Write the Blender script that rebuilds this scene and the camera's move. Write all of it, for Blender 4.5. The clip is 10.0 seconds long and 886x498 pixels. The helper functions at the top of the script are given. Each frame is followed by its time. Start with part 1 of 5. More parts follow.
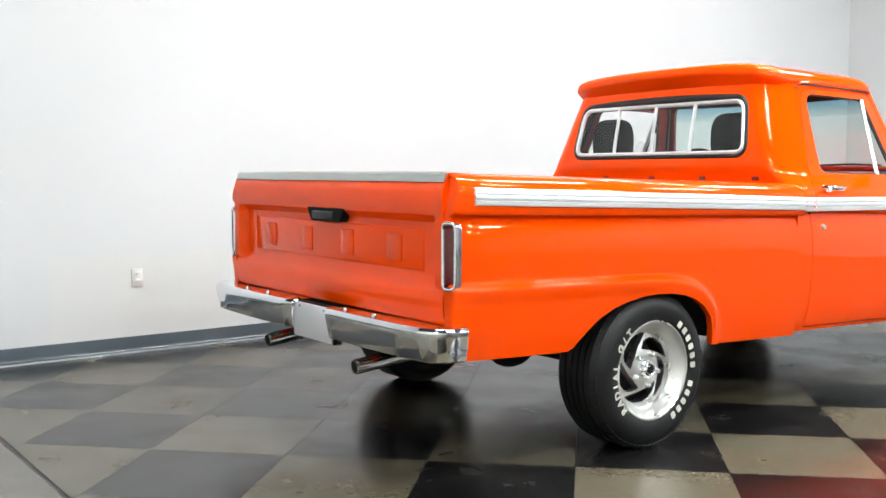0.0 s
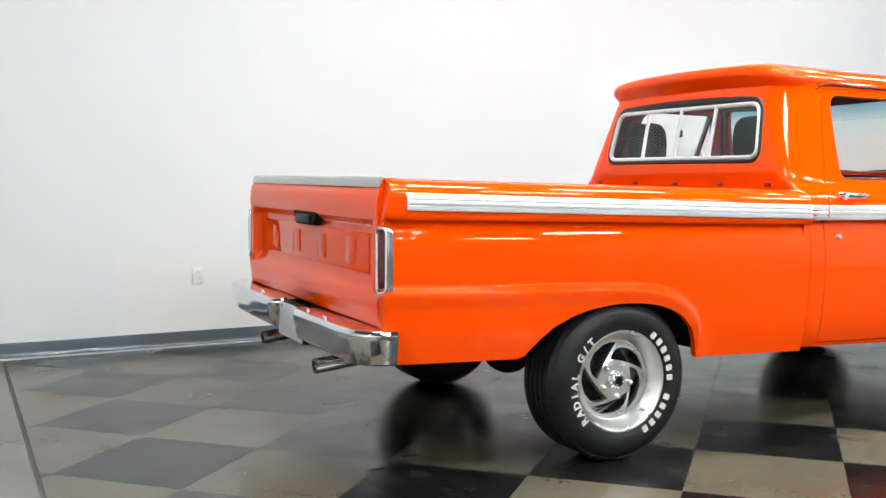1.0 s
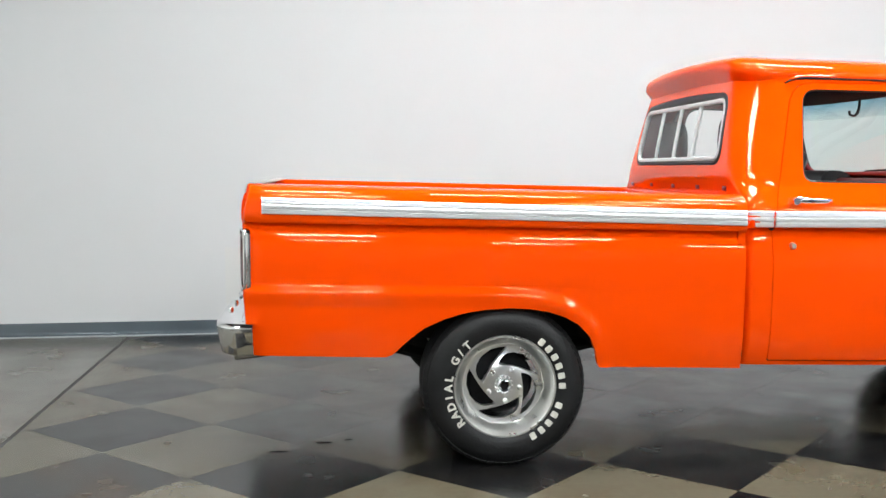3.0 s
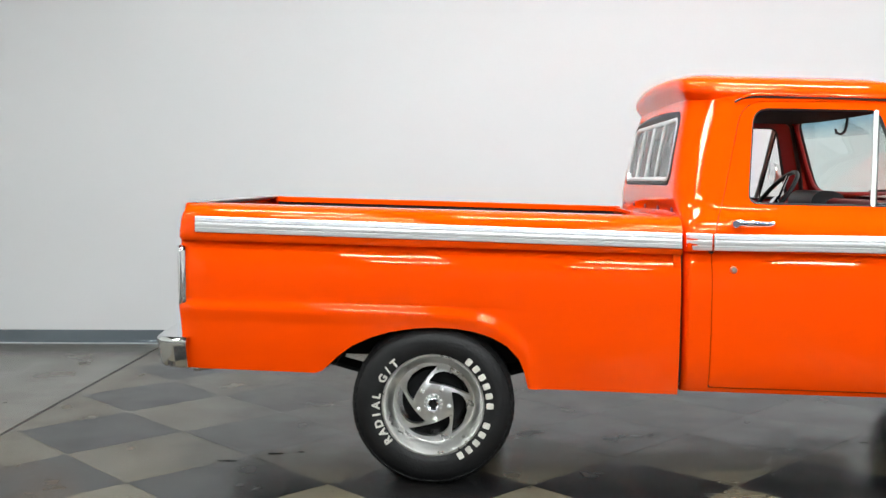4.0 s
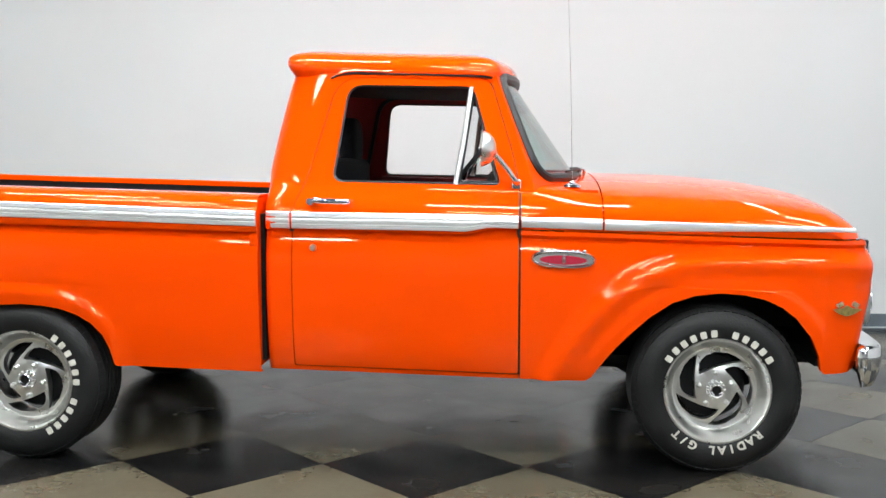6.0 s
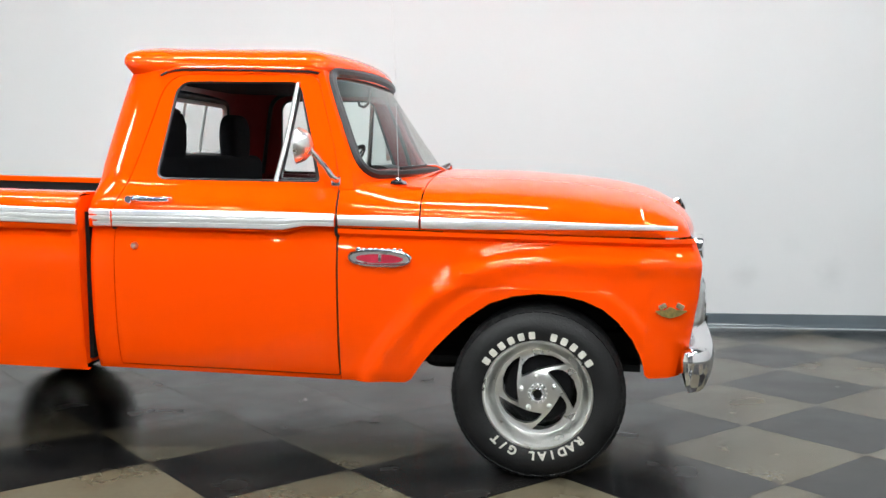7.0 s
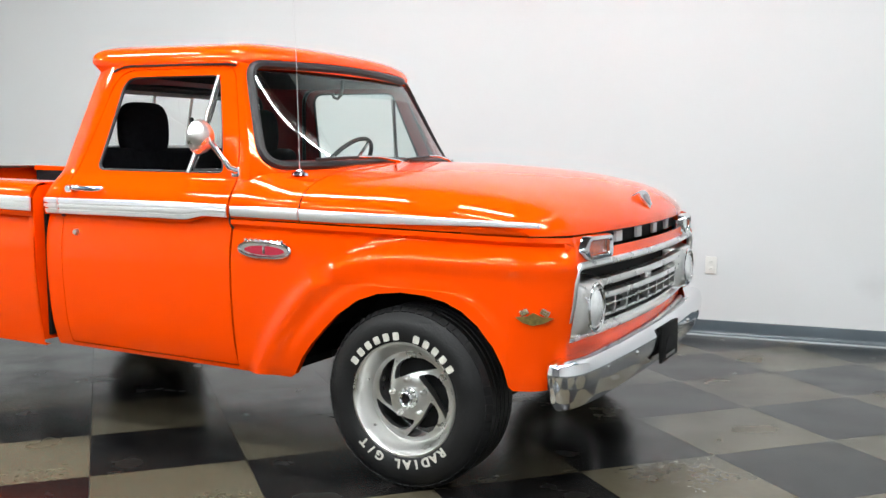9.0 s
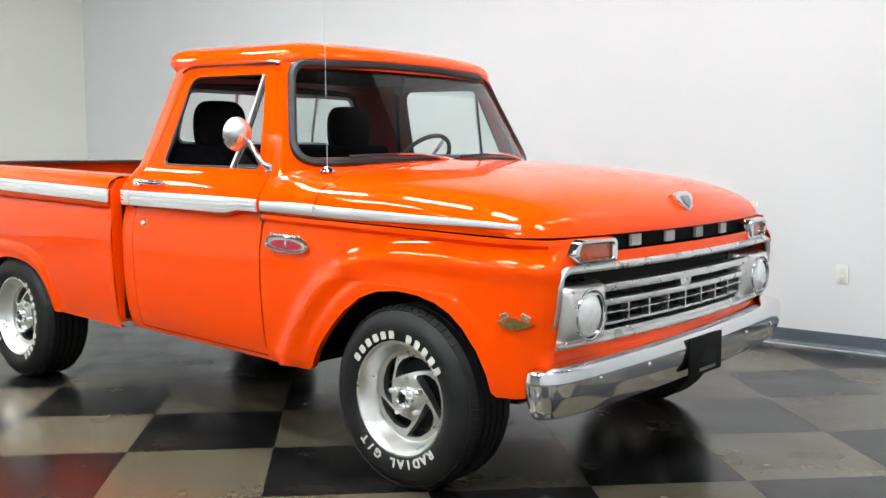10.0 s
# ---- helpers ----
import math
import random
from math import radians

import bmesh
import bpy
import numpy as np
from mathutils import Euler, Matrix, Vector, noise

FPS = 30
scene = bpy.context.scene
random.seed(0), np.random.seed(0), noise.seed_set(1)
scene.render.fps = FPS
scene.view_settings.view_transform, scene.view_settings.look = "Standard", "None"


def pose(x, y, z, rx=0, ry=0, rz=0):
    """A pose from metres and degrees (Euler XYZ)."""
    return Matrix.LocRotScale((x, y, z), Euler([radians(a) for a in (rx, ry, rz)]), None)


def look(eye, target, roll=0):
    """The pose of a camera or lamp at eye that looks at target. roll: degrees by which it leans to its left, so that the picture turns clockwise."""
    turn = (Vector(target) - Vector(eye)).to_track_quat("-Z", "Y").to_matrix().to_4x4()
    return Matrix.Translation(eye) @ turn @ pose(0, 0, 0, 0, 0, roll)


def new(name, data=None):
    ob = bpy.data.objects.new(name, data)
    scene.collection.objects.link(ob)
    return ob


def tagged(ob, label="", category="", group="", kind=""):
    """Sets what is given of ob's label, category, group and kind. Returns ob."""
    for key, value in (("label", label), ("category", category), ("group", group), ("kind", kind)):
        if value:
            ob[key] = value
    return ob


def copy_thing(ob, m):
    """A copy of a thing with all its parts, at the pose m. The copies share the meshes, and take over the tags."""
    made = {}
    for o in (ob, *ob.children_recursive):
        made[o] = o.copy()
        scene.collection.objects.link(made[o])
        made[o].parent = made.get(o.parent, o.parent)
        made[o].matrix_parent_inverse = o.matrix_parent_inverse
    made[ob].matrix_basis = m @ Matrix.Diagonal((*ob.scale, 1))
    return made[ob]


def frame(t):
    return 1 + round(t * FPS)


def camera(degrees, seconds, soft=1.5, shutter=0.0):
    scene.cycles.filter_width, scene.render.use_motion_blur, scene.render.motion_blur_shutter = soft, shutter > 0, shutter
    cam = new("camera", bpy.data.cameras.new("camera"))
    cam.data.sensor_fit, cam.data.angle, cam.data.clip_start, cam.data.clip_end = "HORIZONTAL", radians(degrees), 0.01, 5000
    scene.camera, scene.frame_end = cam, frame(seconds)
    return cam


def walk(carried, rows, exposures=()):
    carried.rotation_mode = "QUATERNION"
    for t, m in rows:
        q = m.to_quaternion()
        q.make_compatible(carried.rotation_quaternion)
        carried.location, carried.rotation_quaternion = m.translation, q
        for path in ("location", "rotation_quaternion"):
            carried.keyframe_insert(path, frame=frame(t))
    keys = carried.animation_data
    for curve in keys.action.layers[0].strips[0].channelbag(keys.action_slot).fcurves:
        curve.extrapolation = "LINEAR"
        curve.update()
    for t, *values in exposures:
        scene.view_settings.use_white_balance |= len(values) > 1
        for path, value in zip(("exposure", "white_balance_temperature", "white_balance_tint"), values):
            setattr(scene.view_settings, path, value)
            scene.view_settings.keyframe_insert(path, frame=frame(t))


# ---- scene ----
cam = camera(48.1, 10.0)
METRES, EYE, TILT, LEAN, TURN = 8.0, 1.5, 0.0, 0.0, 0.0
PATH = [
    (0, (-3.218, -3.886, 1.211), (-2.052, -2.269, 1.053), -0.1),
    (0.5, (-2.88, -4.199, 1.224), (-1.874, -2.478, 1.062), -0.1),
    (1, (-2.461, -4.379, 1.22), (-1.601, -2.58, 1.068), 0.1),
    (1.5, (-2.077, -4.658, 1.228), (-1.449, -2.765, 1.079), 0.2),
    (2, (-1.636, -4.767, 1.222), (-1.16, -2.832, 1.045), 0.1),
    (3.5, (-0.225, -5.115, 1.287), (-0.175, -3.121, 1.137), -0.1),
    (4, (0.188, -5.118, 1.296), (0.118, -3.124, 1.158), -0.0),
    (4.5, (0.674, -5.11, 1.289), (0.585, -3.119, 1.125), -0.1),
    (5, (1.145, -5.092, 1.306), (1.043, -3.102, 1.128), -0.3),
    (5.5, (1.63, -5.058, 1.291), (1.518, -3.069, 1.11), -0.1),
    (6, (2.072, -5.021, 1.287), (1.938, -3.034, 1.108), 0.0),
    (6.2, (2.279, -4.977, 1.288), (2.12, -2.992, 1.106), 0.1),
    (7.3, (3.359, -4.77, 1.277), (3.006, -2.81, 1.095), -0.4),
    (7.5, (3.527, -4.72, 1.266), (3.11, -2.772, 1.088), -0.4),
    (8, (3.909, -4.585, 1.271), (3.381, -2.665, 1.083), -0.3),
    (8.5, (4.313, -4.393, 1.265), (3.608, -2.532, 1.074), -0.4),
    (9, (4.695, -4.134, 1.25), (3.793, -2.359, 1.062), -0.4),
    (9.5, (5.064, -3.91, 1.25), (3.972, -2.246, 1.061), -0.3),
    (10, (5.379, -3.604, 1.253), (4.087, -2.09, 1.059), -0.1),
]
walk(cam, [(t, look(eye, target, roll)) for t, eye, target, roll in PATH],
     [(0.0, 0.25), (1.0, 0.13), (2.0, 0.02), (3.5, -0.06), (6.0, -0.10), (8.0, -0.06), (10.0, -0.01)])
# Off-grid lamps at the end include unseen fill for hood, right wall and tailgate.
LAMPS = [(u, v, 0) for v in (-9.8, -7.2, -4.7, -2.1) for u in (0.45, 3.4, 6.35)] + [(0.2, 0.1, 0), (2.0, 0.15, 0), (3.8, 0.2, 0), (6.6, 0.2, 0), (-2.7, -1.7, 0)]
STRIPS = [(5.90, 2.85, 90), (5.90, 1.50, 90)]

# ---- world and light ----
world = bpy.data.worlds.new("world")
world.use_nodes = True
world.node_tree.nodes["Background"].inputs[0].default_value = (0.9, 0.95, 1.0, 1)
world.node_tree.nodes["Background"].inputs[1].default_value = 0.05
scene.world = world
TUBE_POWER = 130.0
PANEL_POWER = 66.0

# ---- materials ----
def material(name, color, rough=0.5, metal=0.0, coat=0.0, coat_rough=0.05, vary=0.0, scale=4.0, bump=0.0, bump_scale=60.0, rough_vary=0.0, spec=0.5, stretch=(1, 1, 1)):
    """A principled surface with a little uneven colour, gloss and relief."""
    m = bpy.data.materials.new(name)
    m.use_nodes = True
    nt = m.node_tree
    b = nt.nodes["Principled BSDF"]
    b.inputs["Base Color"].default_value = (*color, 1)
    b.inputs["Roughness"].default_value = rough
    b.inputs["Metallic"].default_value = metal
    b.inputs["Coat Weight"].default_value = coat
    b.inputs["Coat Roughness"].default_value = coat_rough
    b.inputs["Specular IOR Level"].default_value = spec
    co = nt.nodes.new("ShaderNodeTexCoord")
    mp = nt.nodes.new("ShaderNodeMapping")
    mp.inputs["Scale"].default_value = stretch
    nt.links.new(co.outputs["Object"], mp.inputs["Vector"])
    if vary or rough_vary:
        n = nt.nodes.new("ShaderNodeTexNoise")
        n.inputs["Scale"].default_value = scale
        n.inputs["Detail"].default_value = 6
        nt.links.new(mp.outputs["Vector"], n.inputs["Vector"])
        if vary:
            r = nt.nodes.new("ShaderNodeMapRange")
            r.inputs["From Min"].default_value, r.inputs["From Max"].default_value = 0.3, 0.7
            r.inputs["To Min"].default_value, r.inputs["To Max"].default_value = 1 - vary, 1 + vary
            nt.links.new(n.outputs["Fac"], r.inputs["Value"])
            mix = nt.nodes.new("ShaderNodeMix")
            mix.data_type, mix.blend_type = "RGBA", "MULTIPLY"
            mix.inputs[0].default_value = 1
            mix.inputs[6].default_value = (*color, 1)
            nt.links.new(r.outputs["Result"], mix.inputs[7])
            nt.links.new(mix.outputs[2], b.inputs["Base Color"])
        if rough_vary:
            r = nt.nodes.new("ShaderNodeMapRange")
            r.inputs["From Min"].default_value, r.inputs["From Max"].default_value = 0.3, 0.7
            r.inputs["To Min"].default_value, r.inputs["To Max"].default_value = max(0, rough - rough_vary), rough + rough_vary
            nt.links.new(n.outputs["Fac"], r.inputs["Value"])
            nt.links.new(r.outputs["Result"], b.inputs["Roughness"])
    if bump:
        n = nt.nodes.new("ShaderNodeTexNoise")
        n.inputs["Scale"].default_value = bump_scale
        n.inputs["Detail"].default_value = 4
        nt.links.new(mp.outputs["Vector"], n.inputs["Vector"])
        u = nt.nodes.new("ShaderNodeBump")
        u.inputs["Strength"].default_value = bump
        u.inputs["Distance"].default_value = 0.01
        nt.links.new(n.outputs["Fac"], u.inputs["Height"])
        nt.links.new(u.outputs["Normal"], b.inputs["Normal"])
    return m


def emitter(name, color, strength):
    m = bpy.data.materials.new(name)
    m.use_nodes = True
    b = m.node_tree.nodes["Principled BSDF"]
    b.inputs["Base Color"].default_value = (0.9, 0.9, 0.9, 1)
    b.inputs["Emission Color"].default_value = (*color, 1)
    b.inputs["Emission Strength"].default_value = strength
    return m


def glass(name, color, rough=0.0):
    """Thin window glass: it lets light straight through and mirrors at the surface."""
    m = bpy.data.materials.new(name)
    m.use_nodes = True
    nt = m.node_tree
    nt.nodes.clear()
    out = nt.nodes.new("ShaderNodeOutputMaterial")
    tr = nt.nodes.new("ShaderNodeBsdfTransparent")
    tr.inputs["Color"].default_value = (*color, 1)
    gl = nt.nodes.new("ShaderNodeBsdfGlossy")
    gl.inputs["Roughness"].default_value = rough
    lw = nt.nodes.new("ShaderNodeLayerWeight")
    lw.inputs["Blend"].default_value = 0.5
    pw = nt.nodes.new("ShaderNodeMath")
    pw.operation = "POWER"
    pw.inputs[1].default_value = 5
    nt.links.new(lw.outputs["Facing"], pw.inputs[0])
    fr = nt.nodes.new("ShaderNodeMath")
    fr.operation = "MULTIPLY_ADD"
    fr.inputs[1].default_value, fr.inputs[2].default_value = 0.92, 0.07
    nt.links.new(pw.outputs[0], fr.inputs[0])
    mix = nt.nodes.new("ShaderNodeMixShader")
    nt.links.new(fr.outputs[0], mix.inputs[0])
    nt.links.new(tr.outputs[0], mix.inputs[1])
    nt.links.new(gl.outputs[0], mix.inputs[2])
    nt.links.new(mix.outputs[0], out.inputs[0])
    return m


PAINT = material("orange_paint", (0.95, 0.066, 0.0004), 0.03, 0, 0.0, vary=0.015, scale=1.0, spec=0.38, bump=0.03, bump_scale=2.6)
PAINT.node_tree.nodes["Principled BSDF"].inputs["Specular Tint"].default_value = (1.0, 0.85, 0.54, 1)
INNER = material("inner_red_paint", (0.20, 0.006, 0.008), 0.45, 0, 0.3, vary=0.1)
REDVINYL = material("red_vinyl", (0.22, 0.012, 0.014), 0.5, vary=0.12, bump=0.1, bump_scale=180)
CHROME = material("chrome", (0.80, 0.81, 0.83), 0.085, 1.0, rough_vary=0.03, scale=9)
ALLOY = material("polished_alloy", (0.84, 0.84, 0.82), 0.30, 1.0, vary=0.05, rough_vary=0.04, scale=14, bump=0.015, bump_scale=120)
TRIM = material("brushed_trim", (0.88, 0.885, 0.89), 0.33, 0.6, vary=0.03, scale=3, stretch=(1, 12, 12))
CAPMETAL = material("brushed_cap", (0.62, 0.64, 0.62), 0.38, 1.0, vary=0.06, scale=6, stretch=(30, 1, 30))
RUBBER = material("tyre_rubber", (0.010, 0.010, 0.0105), 0.5, spec=0.30, vary=0.25, scale=12, bump=0.15, bump_scale=90, rough_vary=0.08)
SEAL = material("black_seal", (0.012, 0.012, 0.013), 0.45, vary=0.1)
BLACK = material("matt_black", (0.008, 0.008, 0.008), 0.7, vary=0.2, scale=10, spec=0.15)
UNDER = material("underbody", (0.012, 0.012, 0.013), 0.75, spec=0.2, vary=0.4, scale=8)
LINER = material("bed_liner", (0.010, 0.010, 0.011), 0.7, spec=0.15, vary=0.2, scale=30, bump=0.3, bump_scale=200)
CLOTH = material("black_seat_cloth", (0.008, 0.008, 0.010), 0.85, spec=0.1, vary=0.25, scale=40, bump=0.3, bump_scale=300)
WHITELET = material("raised_white_rubber", (0.62, 0.60, 0.54), 0.6, vary=0.12, scale=40)
WHITEPL = material("white_plate", (0.66, 0.66, 0.70), 0.35, vary=0.05)
LENSRED = material("red_lens", (0.10, 0.003, 0.006), 0.2, 0, 0.3, vary=0.2, scale=40)
LENSORANGE = material("amber_lens", (0.55, 0.10, 0.04), 0.12, 0, 1.0, vary=0.15, scale=40, bump=0.3, bump_scale=120)
LAMPGLASS = material("headlamp_glass", (0.86, 0.88, 0.88), 0.14, 0.35, 1.0, vary=0.12, scale=30, bump=0.25, bump_scale=70)
GOLD = material("gilt_badge", (0.58, 0.45, 0.17), 0.28, 1.0, vary=0.3, scale=60)
BADGERED = material("badge_red", (0.45, 0.02, 0.05), 0.25, 0, 0.8)
STEEL = material("bare_steel", (0.35, 0.35, 0.36), 0.35, 1.0, vary=0.2, scale=20)
MIRROR = material("mirror_glass", (0.88, 0.88, 0.9), 0.02, 1.0)
WINDOW = glass("window_glass", (0.92, 0.95, 0.94))
SCREEN = glass("windscreen_glass", (0.76, 0.87, 0.84))
BANDGLASS = glass("tinted_band_glass", (0.16, 0.50, 0.62))
nt = BANDGLASS.node_tree
place = nt.nodes.new("ShaderNodeNewGeometry")
height = nt.nodes.new("ShaderNodeSeparateXYZ")
nt.links.new(place.outputs["Position"], height.inputs["Vector"])
shade = nt.nodes.new("ShaderNodeValToRGB")  # deep blue at the top edge, clear below
shade.color_ramp.elements[0].color = (0.97, 0.99, 0.99, 1)
shade.color_ramp.elements[1].color = (0.12, 0.46, 0.66, 1)
level = nt.nodes.new("ShaderNodeMapRange")
level.inputs["From Min"].default_value, level.inputs["From Max"].default_value = 1.525, 1.645
nt.links.new(height.outputs["Z"], level.inputs["Value"])
nt.links.new(level.outputs["Result"], shade.inputs["Fac"])
for n in nt.nodes:
    if n.bl_idname == "ShaderNodeBsdfTransparent":
        nt.links.new(shade.outputs["Color"], n.inputs["Color"])
EASTPAINT = material("darkened_east_wall", (0.56, 0.565, 0.57), 0.55, vary=0.02, scale=0.7, bump=0.03, bump_scale=45)
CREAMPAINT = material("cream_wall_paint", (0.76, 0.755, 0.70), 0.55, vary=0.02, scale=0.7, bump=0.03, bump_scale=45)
UNSEENDARK = material("dark_unseen_wall", (0.22, 0.22, 0.23), 0.55, vary=0.03, scale=0.7)
RUBBEDPAINT = material("rubbed_white_wall_paint", (0.625, 0.630, 0.637), 0.55, vary=0.02, scale=0.7, bump=0.03, bump_scale=45)
nt = RUBBEDPAINT.node_tree
bsdf = nt.nodes["Principled BSDF"]
coat = bsdf.inputs["Base Color"].links[0].from_socket
where = nt.nodes.new("ShaderNodeNewGeometry")
for mx, mz, size, much in ((4.30, 0.40, 0.16, 0.16), (4.92, 0.40, 0.17, 0.14), (4.62, 0.62, 0.14, 0.05)):  # grey rub marks left on the wall
    near = nt.nodes.new("ShaderNodeVectorMath")
    near.operation = "DISTANCE"
    near.inputs[1].default_value = (mx, 2.76, mz)
    nt.links.new(where.outputs["Position"], near.inputs[0])
    grain = nt.nodes.new("ShaderNodeTexNoise")
    grain.inputs["Scale"].default_value = 9
    nt.links.new(where.outputs["Position"], grain.inputs["Vector"])
    wob = nt.nodes.new("ShaderNodeMath")
    wob.operation = "MULTIPLY_ADD"
    wob.inputs[1].default_value = 0.16
    nt.links.new(grain.outputs["Fac"], wob.inputs[0])
    nt.links.new(near.outputs["Value"], wob.inputs[2])
    fade = nt.nodes.new("ShaderNodeMapRange")
    fade.interpolation_type = "SMOOTHSTEP"
    fade.inputs["From Min"].default_value, fade.inputs["From Max"].default_value = 0.04, size + 0.08
    fade.inputs["To Min"].default_value, fade.inputs["To Max"].default_value = much, 0.0
    nt.links.new(wob.outputs[0], fade.inputs["Value"])
    mix = nt.nodes.new("ShaderNodeMix")
    mix.data_type = "RGBA"
    mix.inputs[7].default_value = (0.20, 0.20, 0.21, 1)
    nt.links.new(fade.outputs["Result"], mix.inputs[0])
    nt.links.new(coat, mix.inputs[6])
    coat = mix.outputs[2]
nt.links.new(coat, bsdf.inputs["Base Color"])
PATCHPAINT = material("patch_paint", (0.640, 0.637, 0.625), 0.5, vary=0.015, scale=0.7, bump=0.03, bump_scale=45)
FOOTLINE = material("pale_grey_line", (0.34, 0.36, 0.38), 0.3, vary=0.1)
PEWTER = material("bright_pressed_metal", (0.84, 0.84, 0.83), 0.30, 1.0, vary=0.05, rough_vary=0.05, scale=12)
CEILPAINT = material("dark_ceiling_paint", (0.06, 0.06, 0.063), 0.8, vary=0.1, scale=2, spec=0.2)
VINYLBASE = material("grey_vinyl_base", (0.075, 0.095, 0.11), 0.22, 0, 0.3, vary=0.1, scale=3, bump=0.03, bump_scale=20)
OUTLET = material("outlet_plastic", (0.70, 0.69, 0.66), 0.35, vary=0.04)
HOUSING = material("white_enamel", (0.80, 0.80, 0.80), 0.4, vary=0.04)
TUBE = emitter("lit_tube", (0.94, 0.99, 1.0), TUBE_POWER)
PANEL = emitter("lit_diffuser", (0.94, 0.99, 1.0), PANEL_POWER)


def tile_material(name, color, stain, amount):
    """Polished stained concrete: cloudy colour, fine grit, small scuffs, waxed gloss."""
    m = bpy.data.materials.new(name)
    m.use_nodes = True
    nt = m.node_tree
    b = nt.nodes["Principled BSDF"]
    co = nt.nodes.new("ShaderNodeNewGeometry")
    info = nt.nodes.new("ShaderNodeObjectInfo")
    n1 = nt.nodes.new("ShaderNodeTexNoise")
    n1.inputs["Scale"].default_value, n1.inputs["Detail"].default_value, n1.inputs["Roughness"].default_value = 3.2, 4, 0.5
    n2 = nt.nodes.new("ShaderNodeTexNoise")
    n2.inputs["Scale"].default_value, n2.inputs["Detail"].default_value = 38, 5
    for n in (n1, n2):
        nt.links.new(co.outputs["Position"], n.inputs["Vector"])
    ramp = nt.nodes.new("ShaderNodeValToRGB")
    ramp.color_ramp.elements[0].position, ramp.color_ramp.elements[1].position = 0.42, 0.72
    ramp.color_ramp.elements[0].color = (*color, 1)
    ramp.color_ramp.elements[1].color = (*[c * (1 - amount) + s * amount for c, s in zip(color, stain)], 1)
    nt.links.new(n1.outputs["Fac"], ramp.inputs["Fac"])
    var = nt.nodes.new("ShaderNodeMath")
    var.operation = "MULTIPLY_ADD"
    var.inputs[1].default_value, var.inputs[2].default_value = 0.22, 0.80
    nt.links.new(info.outputs["Random"], var.inputs[0])
    fine = nt.nodes.new("ShaderNodeMath")
    fine.operation = "MULTIPLY_ADD"
    fine.inputs[1].default_value, fine.inputs[2].default_value = 0.22, 0.89
    nt.links.new(n2.outputs["Fac"], fine.inputs[0])
    mul = nt.nodes.new("ShaderNodeMath")
    mul.operation = "MULTIPLY"
    nt.links.new(var.outputs[0], mul.inputs[0])
    nt.links.new(fine.outputs[0], mul.inputs[1])
    mix = nt.nodes.new("ShaderNodeMix")
    mix.data_type, mix.blend_type = "RGBA", "MULTIPLY"
    mix.inputs[0].default_value = 1
    nt.links.new(ramp.outputs["Color"], mix.inputs[6])
    nt.links.new(mul.outputs[0], mix.inputs[7])
    nt.links.new(mix.outputs[2], b.inputs["Base Color"])
    r = nt.nodes.new("ShaderNodeMapRange")
    r.inputs["From Min"].default_value, r.inputs["From Max"].default_value = 0.3, 0.75
    r.inputs["To Min"].default_value, r.inputs["To Max"].default_value = 0.17, 0.30
    nt.links.new(n1.outputs["Fac"], r.inputs["Value"])
    nt.links.new(r.outputs["Result"], b.inputs["Roughness"])
    b.inputs["Specular IOR Level"].default_value = 0.34
    return m


DARKTILE = tile_material("dark_tile", (0.007, 0.007, 0.0075), (0.014, 0.012, 0.010), 0.7)
LIGHTTILE = tile_material("light_tile", (0.096, 0.084, 0.058), (0.074, 0.057, 0.033), 0.75)
REDTILE = tile_material("maroon_tile", (0.010, 0.008, 0.008), (0.016, 0.0090, 0.008), 0.8)
RUSTTILE = tile_material("rust_stained_tile", (0.018, 0.017, 0.017), (0.060, 0.034, 0.014), 0.8)
SLAB = tile_material("grey_slab", (0.125, 0.117, 0.098), (0.092, 0.082, 0.063), 0.7)
JOINT = material("dark_joint", (0.05, 0.048, 0.045), 0.6, vary=0.2)

# ---- mesh tools ----
RAKE = 0.028  # the truck sits nose down


def link(name, me, mat, parent=None, label="", smooth=40, rake=False):
    if rake:
        co = np.empty(len(me.vertices) * 3)
        me.vertices.foreach_get("co", co)
        co = co.reshape(-1, 3)
        co[:, 2] -= RAKE * co[:, 0]
        me.vertices.foreach_set("co", co.ravel())
    for m in mat if isinstance(mat, (list, tuple)) else (mat,):
        me.materials.append(m)
    if smooth:
        me.polygons.foreach_set("use_smooth", [True] * len(me.polygons))
        me.set_sharp_from_angle(angle=radians(smooth))
    me.update()
    ob = new(name, me)
    ob.parent = parent
    if label:
        ob["label"] = label
    return ob


def raw(name, verts, faces, mat, parent=None, label="", smooth=40, rake=True):
    me = bpy.data.meshes.new(name)
    me.from_pydata([tuple(float(c) for c in v) for v in verts], [], faces)
    bm = bmesh.new()
    bm.from_mesh(me)
    bmesh.ops.remove_doubles(bm, verts=bm.verts, dist=1e-5)
    bmesh.ops.recalc_face_normals(bm, faces=bm.faces)
    bm.to_mesh(me)
    bm.free()
    return link(name, me, mat, parent, label, smooth, rake)


def part(name, bm, mat, parent=None, label="", smooth=40, rake=True):
    me = bpy.data.meshes.new(name)
    bmesh.ops.recalc_face_normals(bm, faces=bm.faces)
    bm.to_mesh(me)
    bm.free()
    return link(name, me, mat, parent, label, smooth, rake)


def grid_faces(nu, nv, off=0, close_u=False):
    f = []
    for i in range(nu if close_u else nu - 1):
        for j in range(nv - 1):
            a, b = i * nv + j + off, ((i + 1) % nu) * nv + j + off
            f.append((a, b, b + 1, a + 1))
    return f


